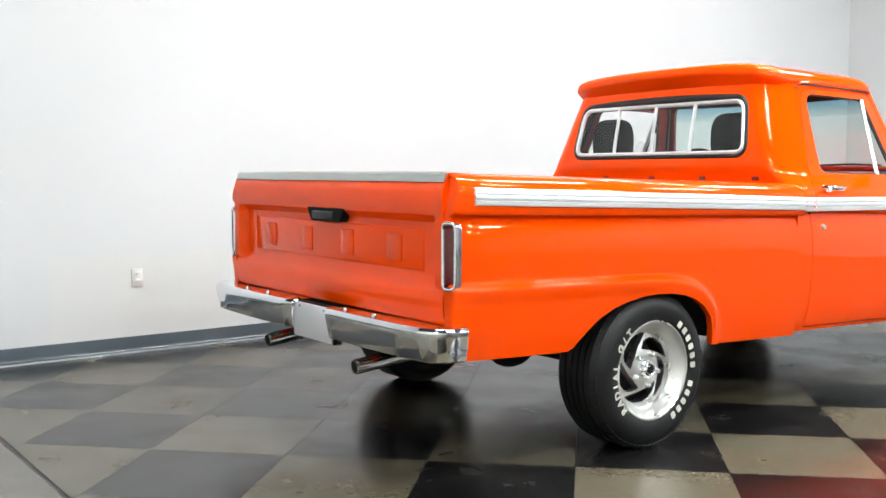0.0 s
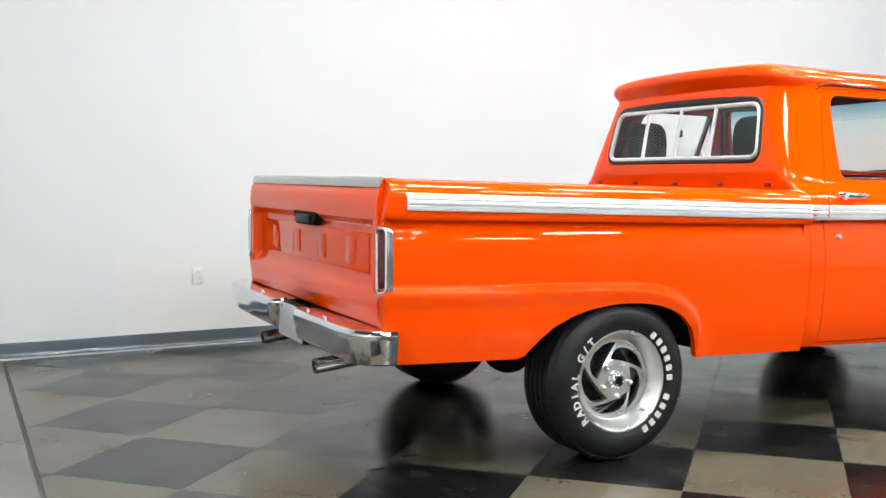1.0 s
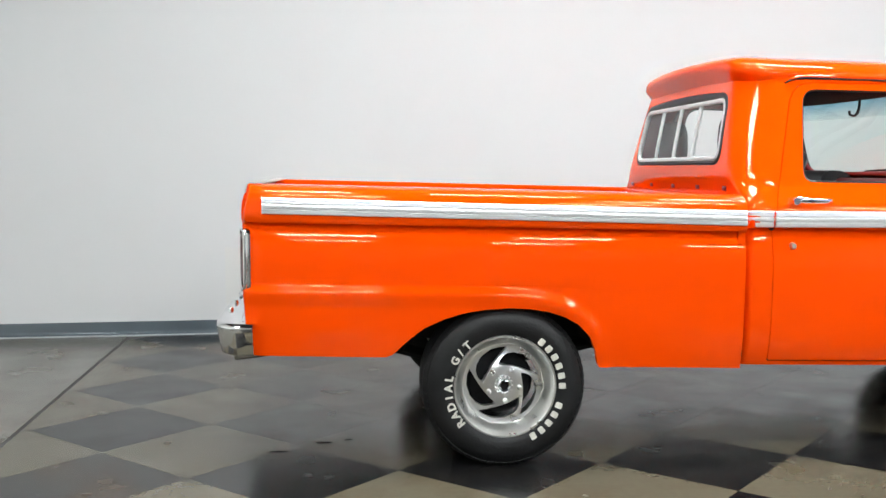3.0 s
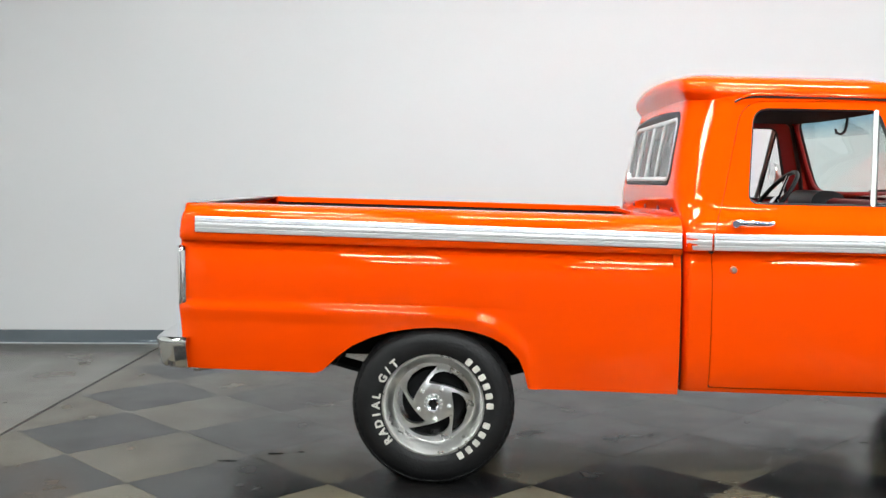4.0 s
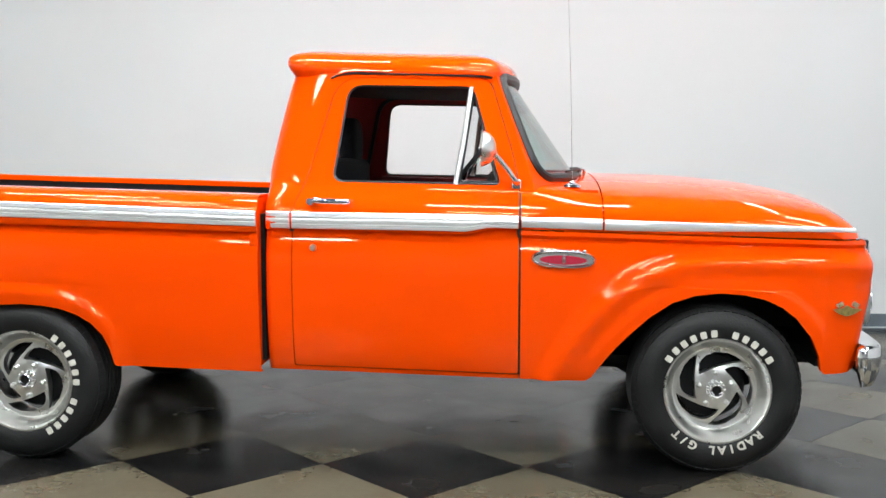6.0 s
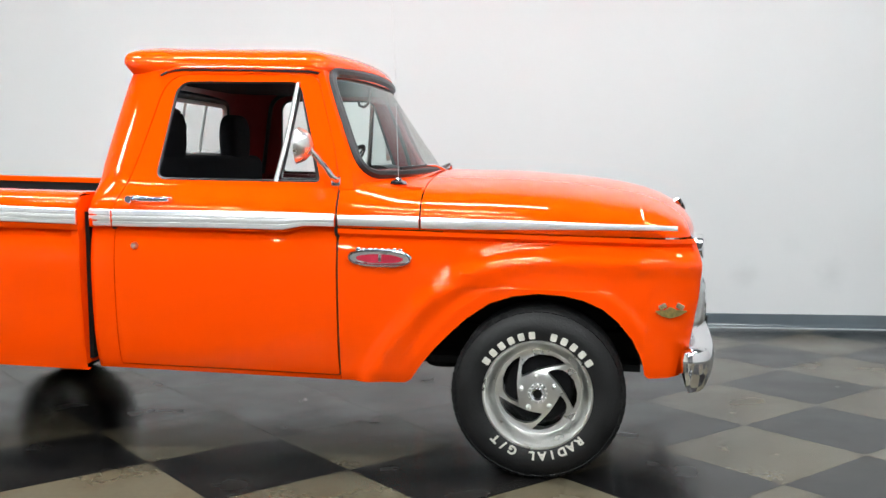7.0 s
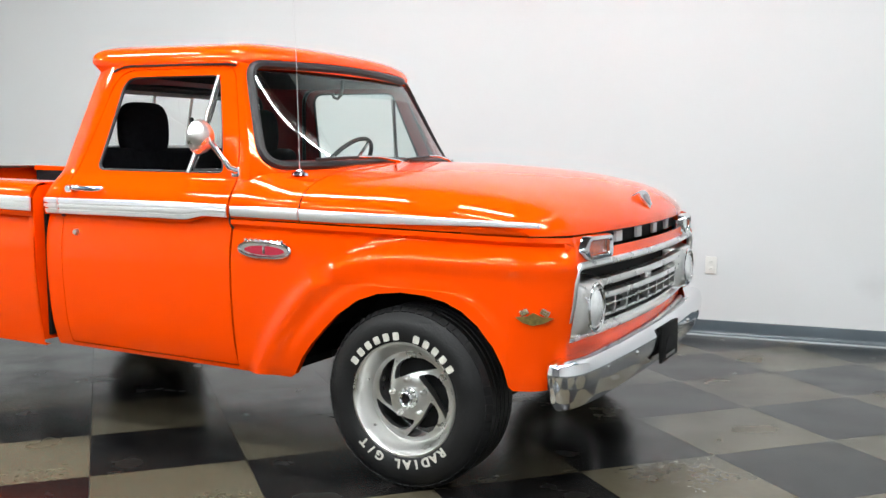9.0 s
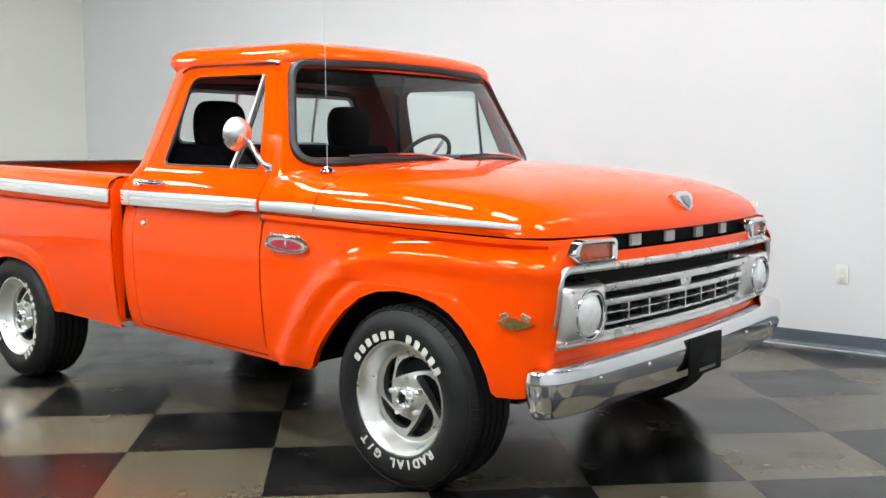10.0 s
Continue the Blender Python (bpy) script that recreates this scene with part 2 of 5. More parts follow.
def box(bm, x0, x1, y0, y1, z0, z1, bevel=0.0, seg=2, m=None):
    r = bmesh.ops.create_cube(bm, size=1)
    vs = r["verts"]
    bmesh.ops.scale(bm, vec=(x1 - x0, y1 - y0, z1 - z0), verts=vs)
    bmesh.ops.translate(bm, vec=((x0 + x1) / 2, (y0 + y1) / 2, (z0 + z1) / 2), verts=vs)
    if bevel:
        es = list({e for v in vs for e in v.link_edges})
        rb = bmesh.ops.bevel(bm, geom=es, offset=bevel, segments=seg, affect="EDGES", profile=0.5)
        vs = list({v for f in rb["faces"] for v in f.verts} | {v for v in vs if v.is_valid})
    if m is not None:
        bmesh.ops.transform(bm, matrix=m, verts=[v for v in vs if v.is_valid])
    return bm


def tube(bm, pts, r, n=8, closed=False, flat=1.0):
    """A round (or flattened) bar along a line of points."""
    pts = [Vector(p) for p in pts]
    rings = []
    k = len(pts)
    up = None
    for i, p in enumerate(pts):
        a = pts[(i - 1) % k] if closed or i > 0 else p
        b = pts[(i + 1) % k] if closed or i < k - 1 else p
        d = (b - a).normalized()
        if up is None:
            up = d.orthogonal().normalized()
        up = (up - d * up.dot(d)).normalized()
        s = d.cross(up)
        rr = r[i] if isinstance(r, (list, tuple)) else r
        rings.append([bm.verts.new(p + (up * math.cos(2 * math.pi * j / n) * rr + s * math.sin(2 * math.pi * j / n) * rr * flat)) for j in range(n)])
    for i in range(k if closed else k - 1):
        a, b = rings[i], rings[(i + 1) % k]
        for j in range(n):
            bm.faces.new((a[j], a[(j + 1) % n], b[(j + 1) % n], b[j]))
    if not closed:
        bm.faces.new(rings[0][::-1])
        bm.faces.new(rings[-1])
    return bm


def lathe(bm, prof, n=64, m=None, closed=False):
    """Turns (radius, along) pairs about the y axis."""
    rings = []
    for r, y in prof:
        if r < 1e-6:
            rings.append([bm.verts.new((0, y, 0))])
        else:
            rings.append([bm.verts.new((r * math.cos(2 * math.pi * i / n), y, r * math.sin(2 * math.pi * i / n))) for i in range(n)])
    pairs = list(zip(rings, rings[1:])) + ([(rings[-1], rings[0])] if closed else [])
    for a, b in pairs:
        for i in range(n):
            j = (i + 1) % n
            if len(a) == 1 and len(b) == 1:
                continue
            if len(a) == 1:
                bm.faces.new((a[0], b[i], b[j]))
            elif len(b) == 1:
                bm.faces.new((a[i], b[0], a[j]))
            else:
                bm.faces.new((a[i], b[i], b[j], a[j]))
    if m is not None:
        bmesh.ops.transform(bm, matrix=m, verts=[v for rr in rings for v in rr])
    return bm


def prism(bm, poly, lo, hi, axis):
    """Extrudes a flat outline along an axis: x takes (y, z), y takes (x, z), z takes (x, y)."""
    def p3(a, b, d):
        return {"x": (d, a, b), "y": (a, d, b), "z": (a, b, d)}[axis]
    va = [bm.verts.new(p3(a, b, lo)) for a, b in poly]
    vb = [bm.verts.new(p3(a, b, hi)) for a, b in poly]
    n = len(poly)
    bm.faces.new(va)
    bm.faces.new(vb[::-1])
    for i in range(n):
        bm.faces.new((va[i], vb[i], vb[(i + 1) % n], va[(i + 1) % n]))
    return bm


def rounded(poly, radii, seg=6):
    """Rounds the corners of an outline."""
    out = []
    n = len(poly)
    for i, p in enumerate(poly):
        r = radii[i] if isinstance(radii, (list, tuple)) else radii
        p, a, b = Vector(p), Vector(poly[i - 1]), Vector(poly[(i + 1) % n])
        da, db = (a - p), (b - p)
        t = min(r, da.length * 0.49, db.length * 0.49)
        s, e = p + da.normalized() * t, p + db.normalized() * t
        if r <= 0:
            out.append(tuple(p))
            continue
        for k in range(seg + 1):
            u = k / seg
            out.append(tuple(s * (1 - u) ** 2 + p * 2 * u * (1 - u) + e * u ** 2))
    return out


def resample(poly, step, closed=True):
    pts = [Vector(p) for p in poly] + ([Vector(poly[0])] if closed else [])
    out = []
    for a, b in zip(pts, pts[1:]):
        k = max(1, int(math.ceil((b - a).length / step)))
        out += [tuple(a.lerp(b, i / k)) for i in range(k)]
    if not closed:
        out.append(tuple(pts[-1]))
    return out


def hermite(xs, ys):
    """A smooth curve through given points, without overshoot."""
    xs, ys = np.array(xs, float), np.array(ys, float)
    d = np.diff(ys) / np.diff(xs)
    m = np.zeros_like(ys)
    m[0], m[-1] = d[0], d[-1]
    for i in range(1, len(xs) - 1):
        m[i] = 0 if d[i - 1] * d[i] <= 0 else 2 * d[i - 1] * d[i] / (d[i - 1] + d[i])
    def f(x):
        x = min(max(x, xs[0]), xs[-1])
        i = min(int(np.searchsorted(xs, x, side="right")) - 1, len(xs) - 2)
        h = xs[i + 1] - xs[i]
        t = (x - xs[i]) / h
        return float((2 * t**3 - 3 * t**2 + 1) * ys[i] + (t**3 - 2 * t**2 + t) * h * m[i] + (-2 * t**3 + 3 * t**2) * ys[i + 1] + (t**3 - t**2) * h * m[i + 1])
    return f


def soften(poly, count, rounds):
    """Even points along an open line, its corners eased."""
    p = np.array(poly, float)
    d = np.concatenate([[0], np.cumsum(np.hypot(*np.diff(p, axis=0).T))])
    t = np.linspace(0, d[-1], count)
    q = np.stack([np.interp(t, d, p[:, 0]), np.interp(t, d, p[:, 1])], 1)
    for _ in range(rounds):
        q[1:-1] = (q[:-2] + 2 * q[1:-1] + q[2:]) / 4
    return [tuple(map(float, v)) for v in q]


def smooth01(a, b, x):
    t = min(max((x - a) / (b - a), 0), 1)
    return t * t * (3 - 2 * t)


def cut(ob, cutters, op="DIFFERENCE", own=False):
    """Cuts shapes out of an object for good; the cutters are thrown away."""
    for c in cutters:
        md = ob.modifiers.new("cut", "BOOLEAN")
        md.object, md.operation, md.solver, md.use_self = c, op, "EXACT", own
    dg = bpy.context.evaluated_depsgraph_get()
    dg.update()
    me = bpy.data.meshes.new_from_object(ob.evaluated_get(dg))
    ob.modifiers.clear()
    ob.data = me
    return ob


def cutter(poly, lo, hi, axis):
    me = bpy.data.meshes.new("cutter")
    bm = prism(bmesh.new(), poly, lo, hi, axis)
    bmesh.ops.recalc_face_normals(bm, faces=bm.faces)
    bm.to_mesh(me)
    bm.free()
    return new("cutter", me)


def throw(*obs):
    for o in obs:
        bpy.data.objects.remove(o, do_unlink=True)


# ---- the room, turned slightly to the truck ----
PHI = radians(0.9)
GRID = 0.866  # a tile's diagonal
OX, OY = -1.316, -0.985
room = Matrix.Translation((OX, OY, 0)) @ Matrix.Rotation(PHI, 4, "Z")
U0, U1, V0, V1, HIGH = -4.05, 8.80, -13.0, 3.66, 4.9  # walls' inner faces
EDGE = -0.905  # the checkered field's edge


def slab(name, x0, x1, y0, y1, z0, z1, mat, label, category="", parent=None):
    bm = box(bmesh.new(), x0, x1, y0, y1, z0, z1)
    bmesh.ops.transform(bm, matrix=room, verts=bm.verts)
    ob = part(name, bm, mat, parent, smooth=0, rake=False)
    return tagged(ob, label, category or name.split("_")[0], kind="structure")


floor = slab("floor", U0 - 0.2, U1 + 0.2, V0 - 0.2, V1 + 0.2, -0.2, -0.004, JOINT, "glossy concrete showroom floor stained in a dark and cream checker", "floor")
slab("wall_north", U0 - 0.2, U1 + 0.2, V1, V1 + 0.2, -0.004, HIGH, RUBBEDPAINT, "plain white painted showroom wall behind the truck", "wall")
# Unseen wall, added dark and far off so the truck's side mirrors little.
slab("wall_south", U0 - 0.2, U1 + 0.2, V0 - 0.2, V0, -0.004, HIGH, UNSEENDARK, "unseen dark wall added to keep side reflections dark", "wall")
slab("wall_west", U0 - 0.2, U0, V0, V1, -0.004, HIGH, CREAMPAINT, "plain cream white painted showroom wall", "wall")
# Toned darker than the north wall, also to dim the windscreen's reflections.
slab("wall_east", U1, U1 + 0.2, V0, V1, -0.004, HIGH, EASTPAINT, "plain showroom wall toned darker to dim reflections", "wall")
slab("ceiling", U0 - 0.2, U1 + 0.2, V0 - 0.2, V1 + 0.2, HIGH, HIGH + 0.2, CEILPAINT, "flat dark painted ceiling", "ceiling")


def baseboard(name, a, b, inward):
    """A vinyl cove base: a flat band with a toe that curls out on to the floor."""
    prof = [(0, 0.105), (0.004, 0.105), (0.006, 0.100), (0.006, 0.040), (0.010, 0.022), (0.018, 0.009), (0.034, 0.003), (0.034, -0.004), (0, -0.004)]
    vs, fs = [], []
    for u, v in (a, b):
        for d, z in prof:
            vs.append(room @ Vector((u + inward[0] * d, v + inward[1] * d, z)))
    n = len(prof)
    fs = [(i, (i + 1) % n, n + (i + 1) % n, n + i) for i in range(n)] + [tuple(range(n)), tuple(range(2 * n - 1, n - 1, -1))]
    return tagged(raw(name, vs, fs, VINYLBASE, smooth=50, rake=False), "slate grey vinyl cove base along the white wall", "baseboard", kind="structure")


baseboard("baseboard_1", (U0, V1), (U1, V1), (0, -1))
baseboard("baseboard_2", (U0, V0), (U0, V1 - 0.034), (1, 0))
baseboard("baseboard_3", (U1, V0), (U1, V1 - 0.034), (-1, 0))
baseboard("baseboard_4", (U0 + 0.034, V0), (U1 - 0.034, V0), (0, 1))


bm = bmesh.new()
prism(bm, [(V1 - 0.033, -0.003), (V1 - 0.046, -0.003), (V1 - 0.044, 0.006), (V1 - 0.033, 0.009)], U0 + 0.05, U1 - 0.05, "x")
bmesh.ops.transform(bm, matrix=room, verts=bm.verts)
tagged(part("trim", bm, FOOTLINE, smooth=0, rake=False), "thin pale grey line at the foot of the vinyl base", "trim", kind="structure")
bm = box(bmesh.new(), -0.20, 1.10, V1 - 0.0015, V1 + 0.01, 0.104, 0.66)
bmesh.ops.transform(bm, matrix=room, verts=bm.verts)
tagged(part("trim_patch", bm, PATCHPAINT, smooth=0, rake=False), "patch of fresh warm white paint on the wall", "paint patch", kind="structure")


def outlet(x, z):
    v = V1 - 0.006
    root = new("wall_outlet")
    root.matrix_world = room @ pose(x, v, z)
    tagged(root, "small white duplex power outlet on the white wall", "power outlet", "wall outlets")
    bm = box(bmesh.new(), -0.038, 0.038, -0.006, 0.004, -0.06, 0.06, 0.003)
    part("cover_plate", bm, OUTLET, root, rake=False)
    for dz in (-0.024, 0.024):
        bm = box(bmesh.new(), -0.017, 0.017, -0.009, -0.005, dz - 0.015, dz + 0.015, 0.002)
        face = part("socket", bm, OUTLET, root, rake=False)
        for dx in (-0.006, 0.006):
            part("slot", box(bmesh.new(), dx - 0.0012, dx + 0.0012, -0.0096, -0.0088, dz - 0.004, dz + 0.006), BLACK, face, smooth=0, rake=False)
    return root


outlet(0.36, 0.50)
outlet(4.64, 0.485)


def hang(root):
    for x in (-0.45, 0.45):
        part("hanger", tube(bmesh.new(), [(x, 0, 0.088), (x, 0, 0.302)], 0.006, 6), STEEL, root, rake=False)


def wide_light():
    """A wide fixture with three lit lenses, hung a little below the ceiling."""
    root = new("ceiling_light")
    part("housing", box(bmesh.new(), -0.62, 0.62, -0.295, 0.295, 0.03, 0.09, 0.006), HOUSING, root, rake=False)
    for s in (-1, 1):
        part("end_plate", box(bmesh.new(), s * 0.612 - 0.010, s * 0.612 + 0.010, -0.29, 0.29, -0.03, 0.03, 0.003), HOUSING, root, rake=False)
    for y in (-0.19, 0.0, 0.19):
        lens_line = [(y + 0.062 * math.cos(a), 0.028 - 0.020 * math.sin(a)) for a in np.linspace(0, math.pi, 11)]
        part("diffuser", prism(bmesh.new(), lens_line, -0.60, 0.60, "x"), PANEL, root, "lit white curved diffuser", rake=False)
    hang(root)
    return tagged(root, "wide white fluorescent light with three lit lenses under the ceiling", "ceiling light", "fluorescent ceiling lights")


def strip_light():
    """A narrow strip fixture with one lit tube."""
    root = new("strip_light")
    part("housing", box(bmesh.new(), -0.62, 0.62, -0.065, 0.065, 0.03, 0.09, 0.006), HOUSING, root, rake=False)
    for s in (-1, 1):
        part("lamp_holder", box(bmesh.new(), s * 0.615 - 0.012, s * 0.615 + 0.012, -0.065, 0.065, -0.085, 0.03, 0.003), HOUSING, root, rake=False)
    part("diffuser", tube(bmesh.new(), [(-0.60, 0, -0.03), (0.60, 0, -0.03)], 0.013, 12), TUBE, root, "lit white tube", rake=False)
    hang(root)
    return tagged(root, "narrow white fluorescent strip light under the ceiling", "ceiling light", "fluorescent strip lights")


for lamp, places in ((wide_light(), LAMPS), (strip_light(), STRIPS)):
    lamp.matrix_world = room @ pose(*places[0][:2], HIGH - 0.30, 0, 0, places[0][2])
    for u, v, turn in places[1:]:
        copy_thing(lamp, room @ pose(u, v, HIGH - 0.30, 0, 0, turn))

# ---- the truck ----
truck = tagged(new("pickup_truck"), "bright orange 1960s pickup truck with chrome bumpers on checkered floor", "pickup truck")

ARCH_R = [(-1.07, 0.47), (-0.50, 0.466), (-0.47, 0.478), (-0.40, 0.545), (-0.34, 0.592), (-0.26, 0.63), (-0.18, 0.656), (-0.08, 0.674), (0.01, 0.681), (0.10, 0.678), (0.18, 0.667), (0.25, 0.645), (0.31, 0.612), (0.36, 0.56), (0.385, 0.50), (0.398, 0.44), (0.405, 0.427), (1.030, 0.424)]
RIDGE_R = [(-1.2, 0.738), (-0.1, 0.742), (0.08, 0.738), (0.20, 0.722), (0.30, 0.685), (0.37, 0.625), (0.415, 0.55), (0.44, 0.43)]
ARCH_F = [(2.118, 0.433), (2.385, 0.440), (2.41, 0.456), (2.46, 0.530), (2.51, 0.592), (2.57, 0.655), (2.64, 0.722), (2.73, 0.785), (2.82, 0.818), (2.92, 0.832), (3.02, 0.828), (3.10, 0.812), (3.17, 0.782), (3.23, 0.735), (3.283, 0.668), (3.316, 0.59), (3.330, 0.525), (3.345, 0.512), (3.42, 0.514)]
RIDGE_F = [(2.20, 0.40), (2.27, 0.52), (2.36, 0.66), (2.47, 0.79), (2.58, 0.875), (2.70, 0.932), (2.84, 0.962), (3.0, 0.972), (3.3, 0.975), (3.9, 0.97)]


RIDGE_R, RIDGE_F = soften(RIDGE_R, 60, 8), soften(RIDGE_F, 60, 8)


def polydist(poly, x, z):
    """Signed distance to a line: positive below it or to its inner side."""
    p = np.array(poly)
    a, b = p[:-1], p[1:]
    d = b - a
    q = np.array((x, z))
    t = np.clip(((q - a) * d).sum(1) / (d * d).sum(1), 0, 1)
    c = a + d * t[:, None]
    r = q - c
    k = int(np.argmin((r * r).sum(1)))
    side = d[k][0] * r[k][1] - d[k][1] * r[k][0]
    return float(np.hypot(*r[k])) * (-1 if side > 0 else 1)


lower = hermite([0.40, 0.47, 0.55, 0.66, 0.80, 0.88, 0.92, 0.96, 1.00, 1.03], [0.890, 0.922, 0.942, 0.954, 0.961, 0.9605, 0.957, 0.9505, 0.9415, 0.934])
upper = hermite([1.03, 1.045, 1.09, 1.12, 1.15, 1.185, 1.22, 1.26], [0.960, 0.966, 0.967, 0.962, 0.948, 0.922, 0.898, 0.880])
green = hermite([1.22, 1.30, 1.45, 1.60, 1.72], [0.898, 0.866, 0.812, 0.762, 0.722])


def crease_shift(x):
    return 0.004 + 0.03 * smooth01(1.88, 2.03, x)


def cab_w(z):
    return lower(z) if z < 1.03 else upper(z) if z < 1.22 else green(z)


def ridge_bulge(d):
    """Relief across a pressed ridge by the distance inside it."""
    return 0.022 * smooth01(-0.055, 0.01, d) - 0.012 * smooth01(0.012, 0.08, d)


# bed sides
bed_lower = hermite([0.40, 0.50, 0.60, 0.72, 0.76, 0.84, 0.89, 0.92, 0.95, 0.98, 1.00, 1.018], [0.946, 0.967, 0.982, 0.990, 0.991, 0.9965, 0.997, 0.9945, 0.9890, 0.9810, 0.9745, 0.969])
bed_upper = hermite([1.018, 1.03, 1.06, 1.11, 1.135, 1.155, 1.166, 1.172], [0.998, 1.004, 1.006, 1.003, 0.993, 0.972, 0.945, 0.915])


def bed_y(x, z):
    w = bed_lower(z) if z < 1.018 else bed_upper(z)
    if z < 1.0:
        d = polydist(RIDGE_R, x, z)
        w += 0.017 * smooth01(-0.034, 0.006, d) - 0.009 * smooth01(0.008, 0.07, d)
    return w - 0.020 * max(0, (-0.95 - x) / 0.12) ** 2.2


def side_panel(name, outline, ztop, split, yfun, label, sign, rows_low=14, rows_high=None, xwarp=None, lip=0.03, crisp=None):
    """A pressed side panel: columns along its lower edge, rows up to its top."""
    cols = resample(outline, 0.012, False)
    highs = rows_high
    vs = []
    grid = np.array([[yfun(x, z) for z in [zb + (split - zb) * i / rows_low for i in range(rows_low)] + highs] for x, zb in cols])
    k = rows_low + 2
    pressed = grid.copy()
    for _ in range(10):  # the pressing has no hard steps
        grid[1:-1, 1:k] = (grid[:-2, 1:k] + 2 * grid[1:-1, 1:k] + grid[2:, 1:k]) / 4
        grid[:, 1:k] = (grid[:, 0:k - 1] + 2 * grid[:, 1:k] + grid[:, 2:k + 1]) / 4
    if crisp is not None:  # the ridge stays sharp along its straight stretch
        keep = np.array([[smooth01(*crisp, x)] for x, zb in cols])
        grid = pressed + (grid - pressed) * keep
    nv = rows_low + len(highs) + 1
    for c, (x, zb) in enumerate(cols):
        zs = [zb + (split - zb) * i / rows_low for i in range(rows_low)] + highs
        col = []
        for r, z in enumerate(zs):
            y = float(grid[c, r])
            px = xwarp(x, z) if xwarp else x
            col.append((px, sign * y, z))
        inner = (col[0][0], sign * (abs(col[0][1]) - lip), col[0][2] + 0.003)
        vs += [inner] + col
    return raw(name, vs, grid_faces(len(cols), nv), PAINT, truck, label, smooth=32)


bed_rows = [0.80, 0.84, 0.88, 0.92, 0.95, 0.975, 0.99, 1.003, 1.012, 1.0179, 1.0181, 1.022, 1.03, 1.045, 1.06, 1.08, 1.10, 1.115, 1.128, 1.14, 1.15, 1.158, 1.164, 1.168, 1.171, 1.172]
for s in (-1, 1):
    side_panel("bed_side", ARCH_R, 1.172, 0.78, bed_y, "orange pressed bed side with a wheel opening", s, 44, bed_rows, crisp=(-0.40, -0.12))


def strip_bar(name, top, bottom, yfun, sign, mat, label, out=0.006, x0=0, x1=1, ribs=True):
    """A moulding along the side, ribbed lengthwise, with rounded edges."""
    xs = np.linspace(x0, x1, max(4, int((x1 - x0) / 0.04)))
    prof = [(0.0, -0.004), (0.0, 0.6), (0.06, 1.0), (0.27, 1.05), (0.29, 0.15), (0.36, 0.15), (0.38, 1.05), (0.52, 1.25), (0.60, 1.05), (0.62, 0.15), (0.68, 0.15), (0.70, 1.05), (0.94, 1.0), (1.0, 0.6), (1.0, -0.004)] if ribs else [(0, -0.004), (0, 0.6), (0.1, 1.0), (0.5, 1.15), (0.9, 1.0), (1, 0.6), (1, -0.004)]
    vs = []
    for x in xs:
        zt, zb = top(x), bottom(x)
        for f, o in prof:
            z = zb + (zt - zb) * f
            vs.append((x, sign * (yfun(x, z) + (o * out if o > 0 else o)), z))
    n = len(prof)
    fs = grid_faces(len(xs), n) + [tuple(range(n)), tuple(range(len(xs) * n - 1, (len(xs) - 1) * n - 1, -1))]
    return raw(name, vs, fs, mat, truck, label, smooth=35)


for s in (-1, 1):
    strip_bar("bed_moulding", lambda x: 1.113 - 0.006 * x, lambda x: 1.0485 - 0.005 * x, bed_y, s, TRIM, "ribbed bright aluminium side moulding", 0.008, -1.005, 1.028)

# bed rails, inner walls, floor, header
for s in (-1, 1):
    bm = bmesh.new()
    prism(bm, [(s * 0.916, 1.172), (s * 0.80, 1.172), (s * 0.795, 1.165), (s * 0.795, 1.142), (s * 0.80, 1.142), (s * 0.803, 1.160), (s * 0.916, 1.164)], -1.03, 1.030, "x")
    part("bed_rail", bm, PAINT, truck, "orange bed rail", smooth=30)
    part("bed_liner_side", prism(bmesh.new(), [(s * 0.802, 1.150), (s * 0.812, 1.150), (s * 0.825, 0.72), (s * 0.815, 0.72)], -1.02, 1.0, "x"), LINER, truck, "black bed liner", smooth=0)
    # inside of the panel ends
    part("bed_end_post", prism(bmesh.new(), [(s * 0.80, 0.45), (s * 0.955, 0.45), (s * 0.985, 0.75), (s * 0.988, 1.10), (s * 0.95, 1.155), (s * 0.80, 1.165)], 0.997, 1.0285, "x"), PAINT, truck, smooth=0)
part("bed_floor", box(bmesh.new(), -1.02, 1.0, -0.82, 0.82, 0.69, 0.72), LINER, truck, "black bed liner floor", smooth=0)
part("bed_header", box(bmesh.new(), 0.990, 1.028, -0.80, 0.80, 0.60, 1.165, 0.006), PAINT, truck, "orange front wall of the bed")
part("bed_liner_front", box(bmesh.new(), 0.975, 0.984, -0.80, 0.80, 0.72, 1.13), LINER, truck, smooth=0)

# rear corner posts between tailgate and sides
for s in (-1, 1):
    bm = bmesh.new()
    zs = np.linspace(0.47, 1.172, 40)
    vs = []
    for z in zs:
        ye = bed_y(-1.07, min(z, 1.172))
        bow = -1.072 - 0.018 * math.sin(math.pi * (z - 0.47) / 0.70)
        for t in np.linspace(0, 1, 7):
            a = t * math.pi / 2
            vs.append((-1.07 + (bow + 1.07) * math.sin(a), s * (ye - 0.02 * (1 - math.cos(a))), z))
        vs.append((bow, s * 0.922, z))
        vs.append((-1.02, s * 0.920, z))
    raw("rear_corner", vs, grid_faces(len(zs), 9), PAINT, truck, smooth=40)

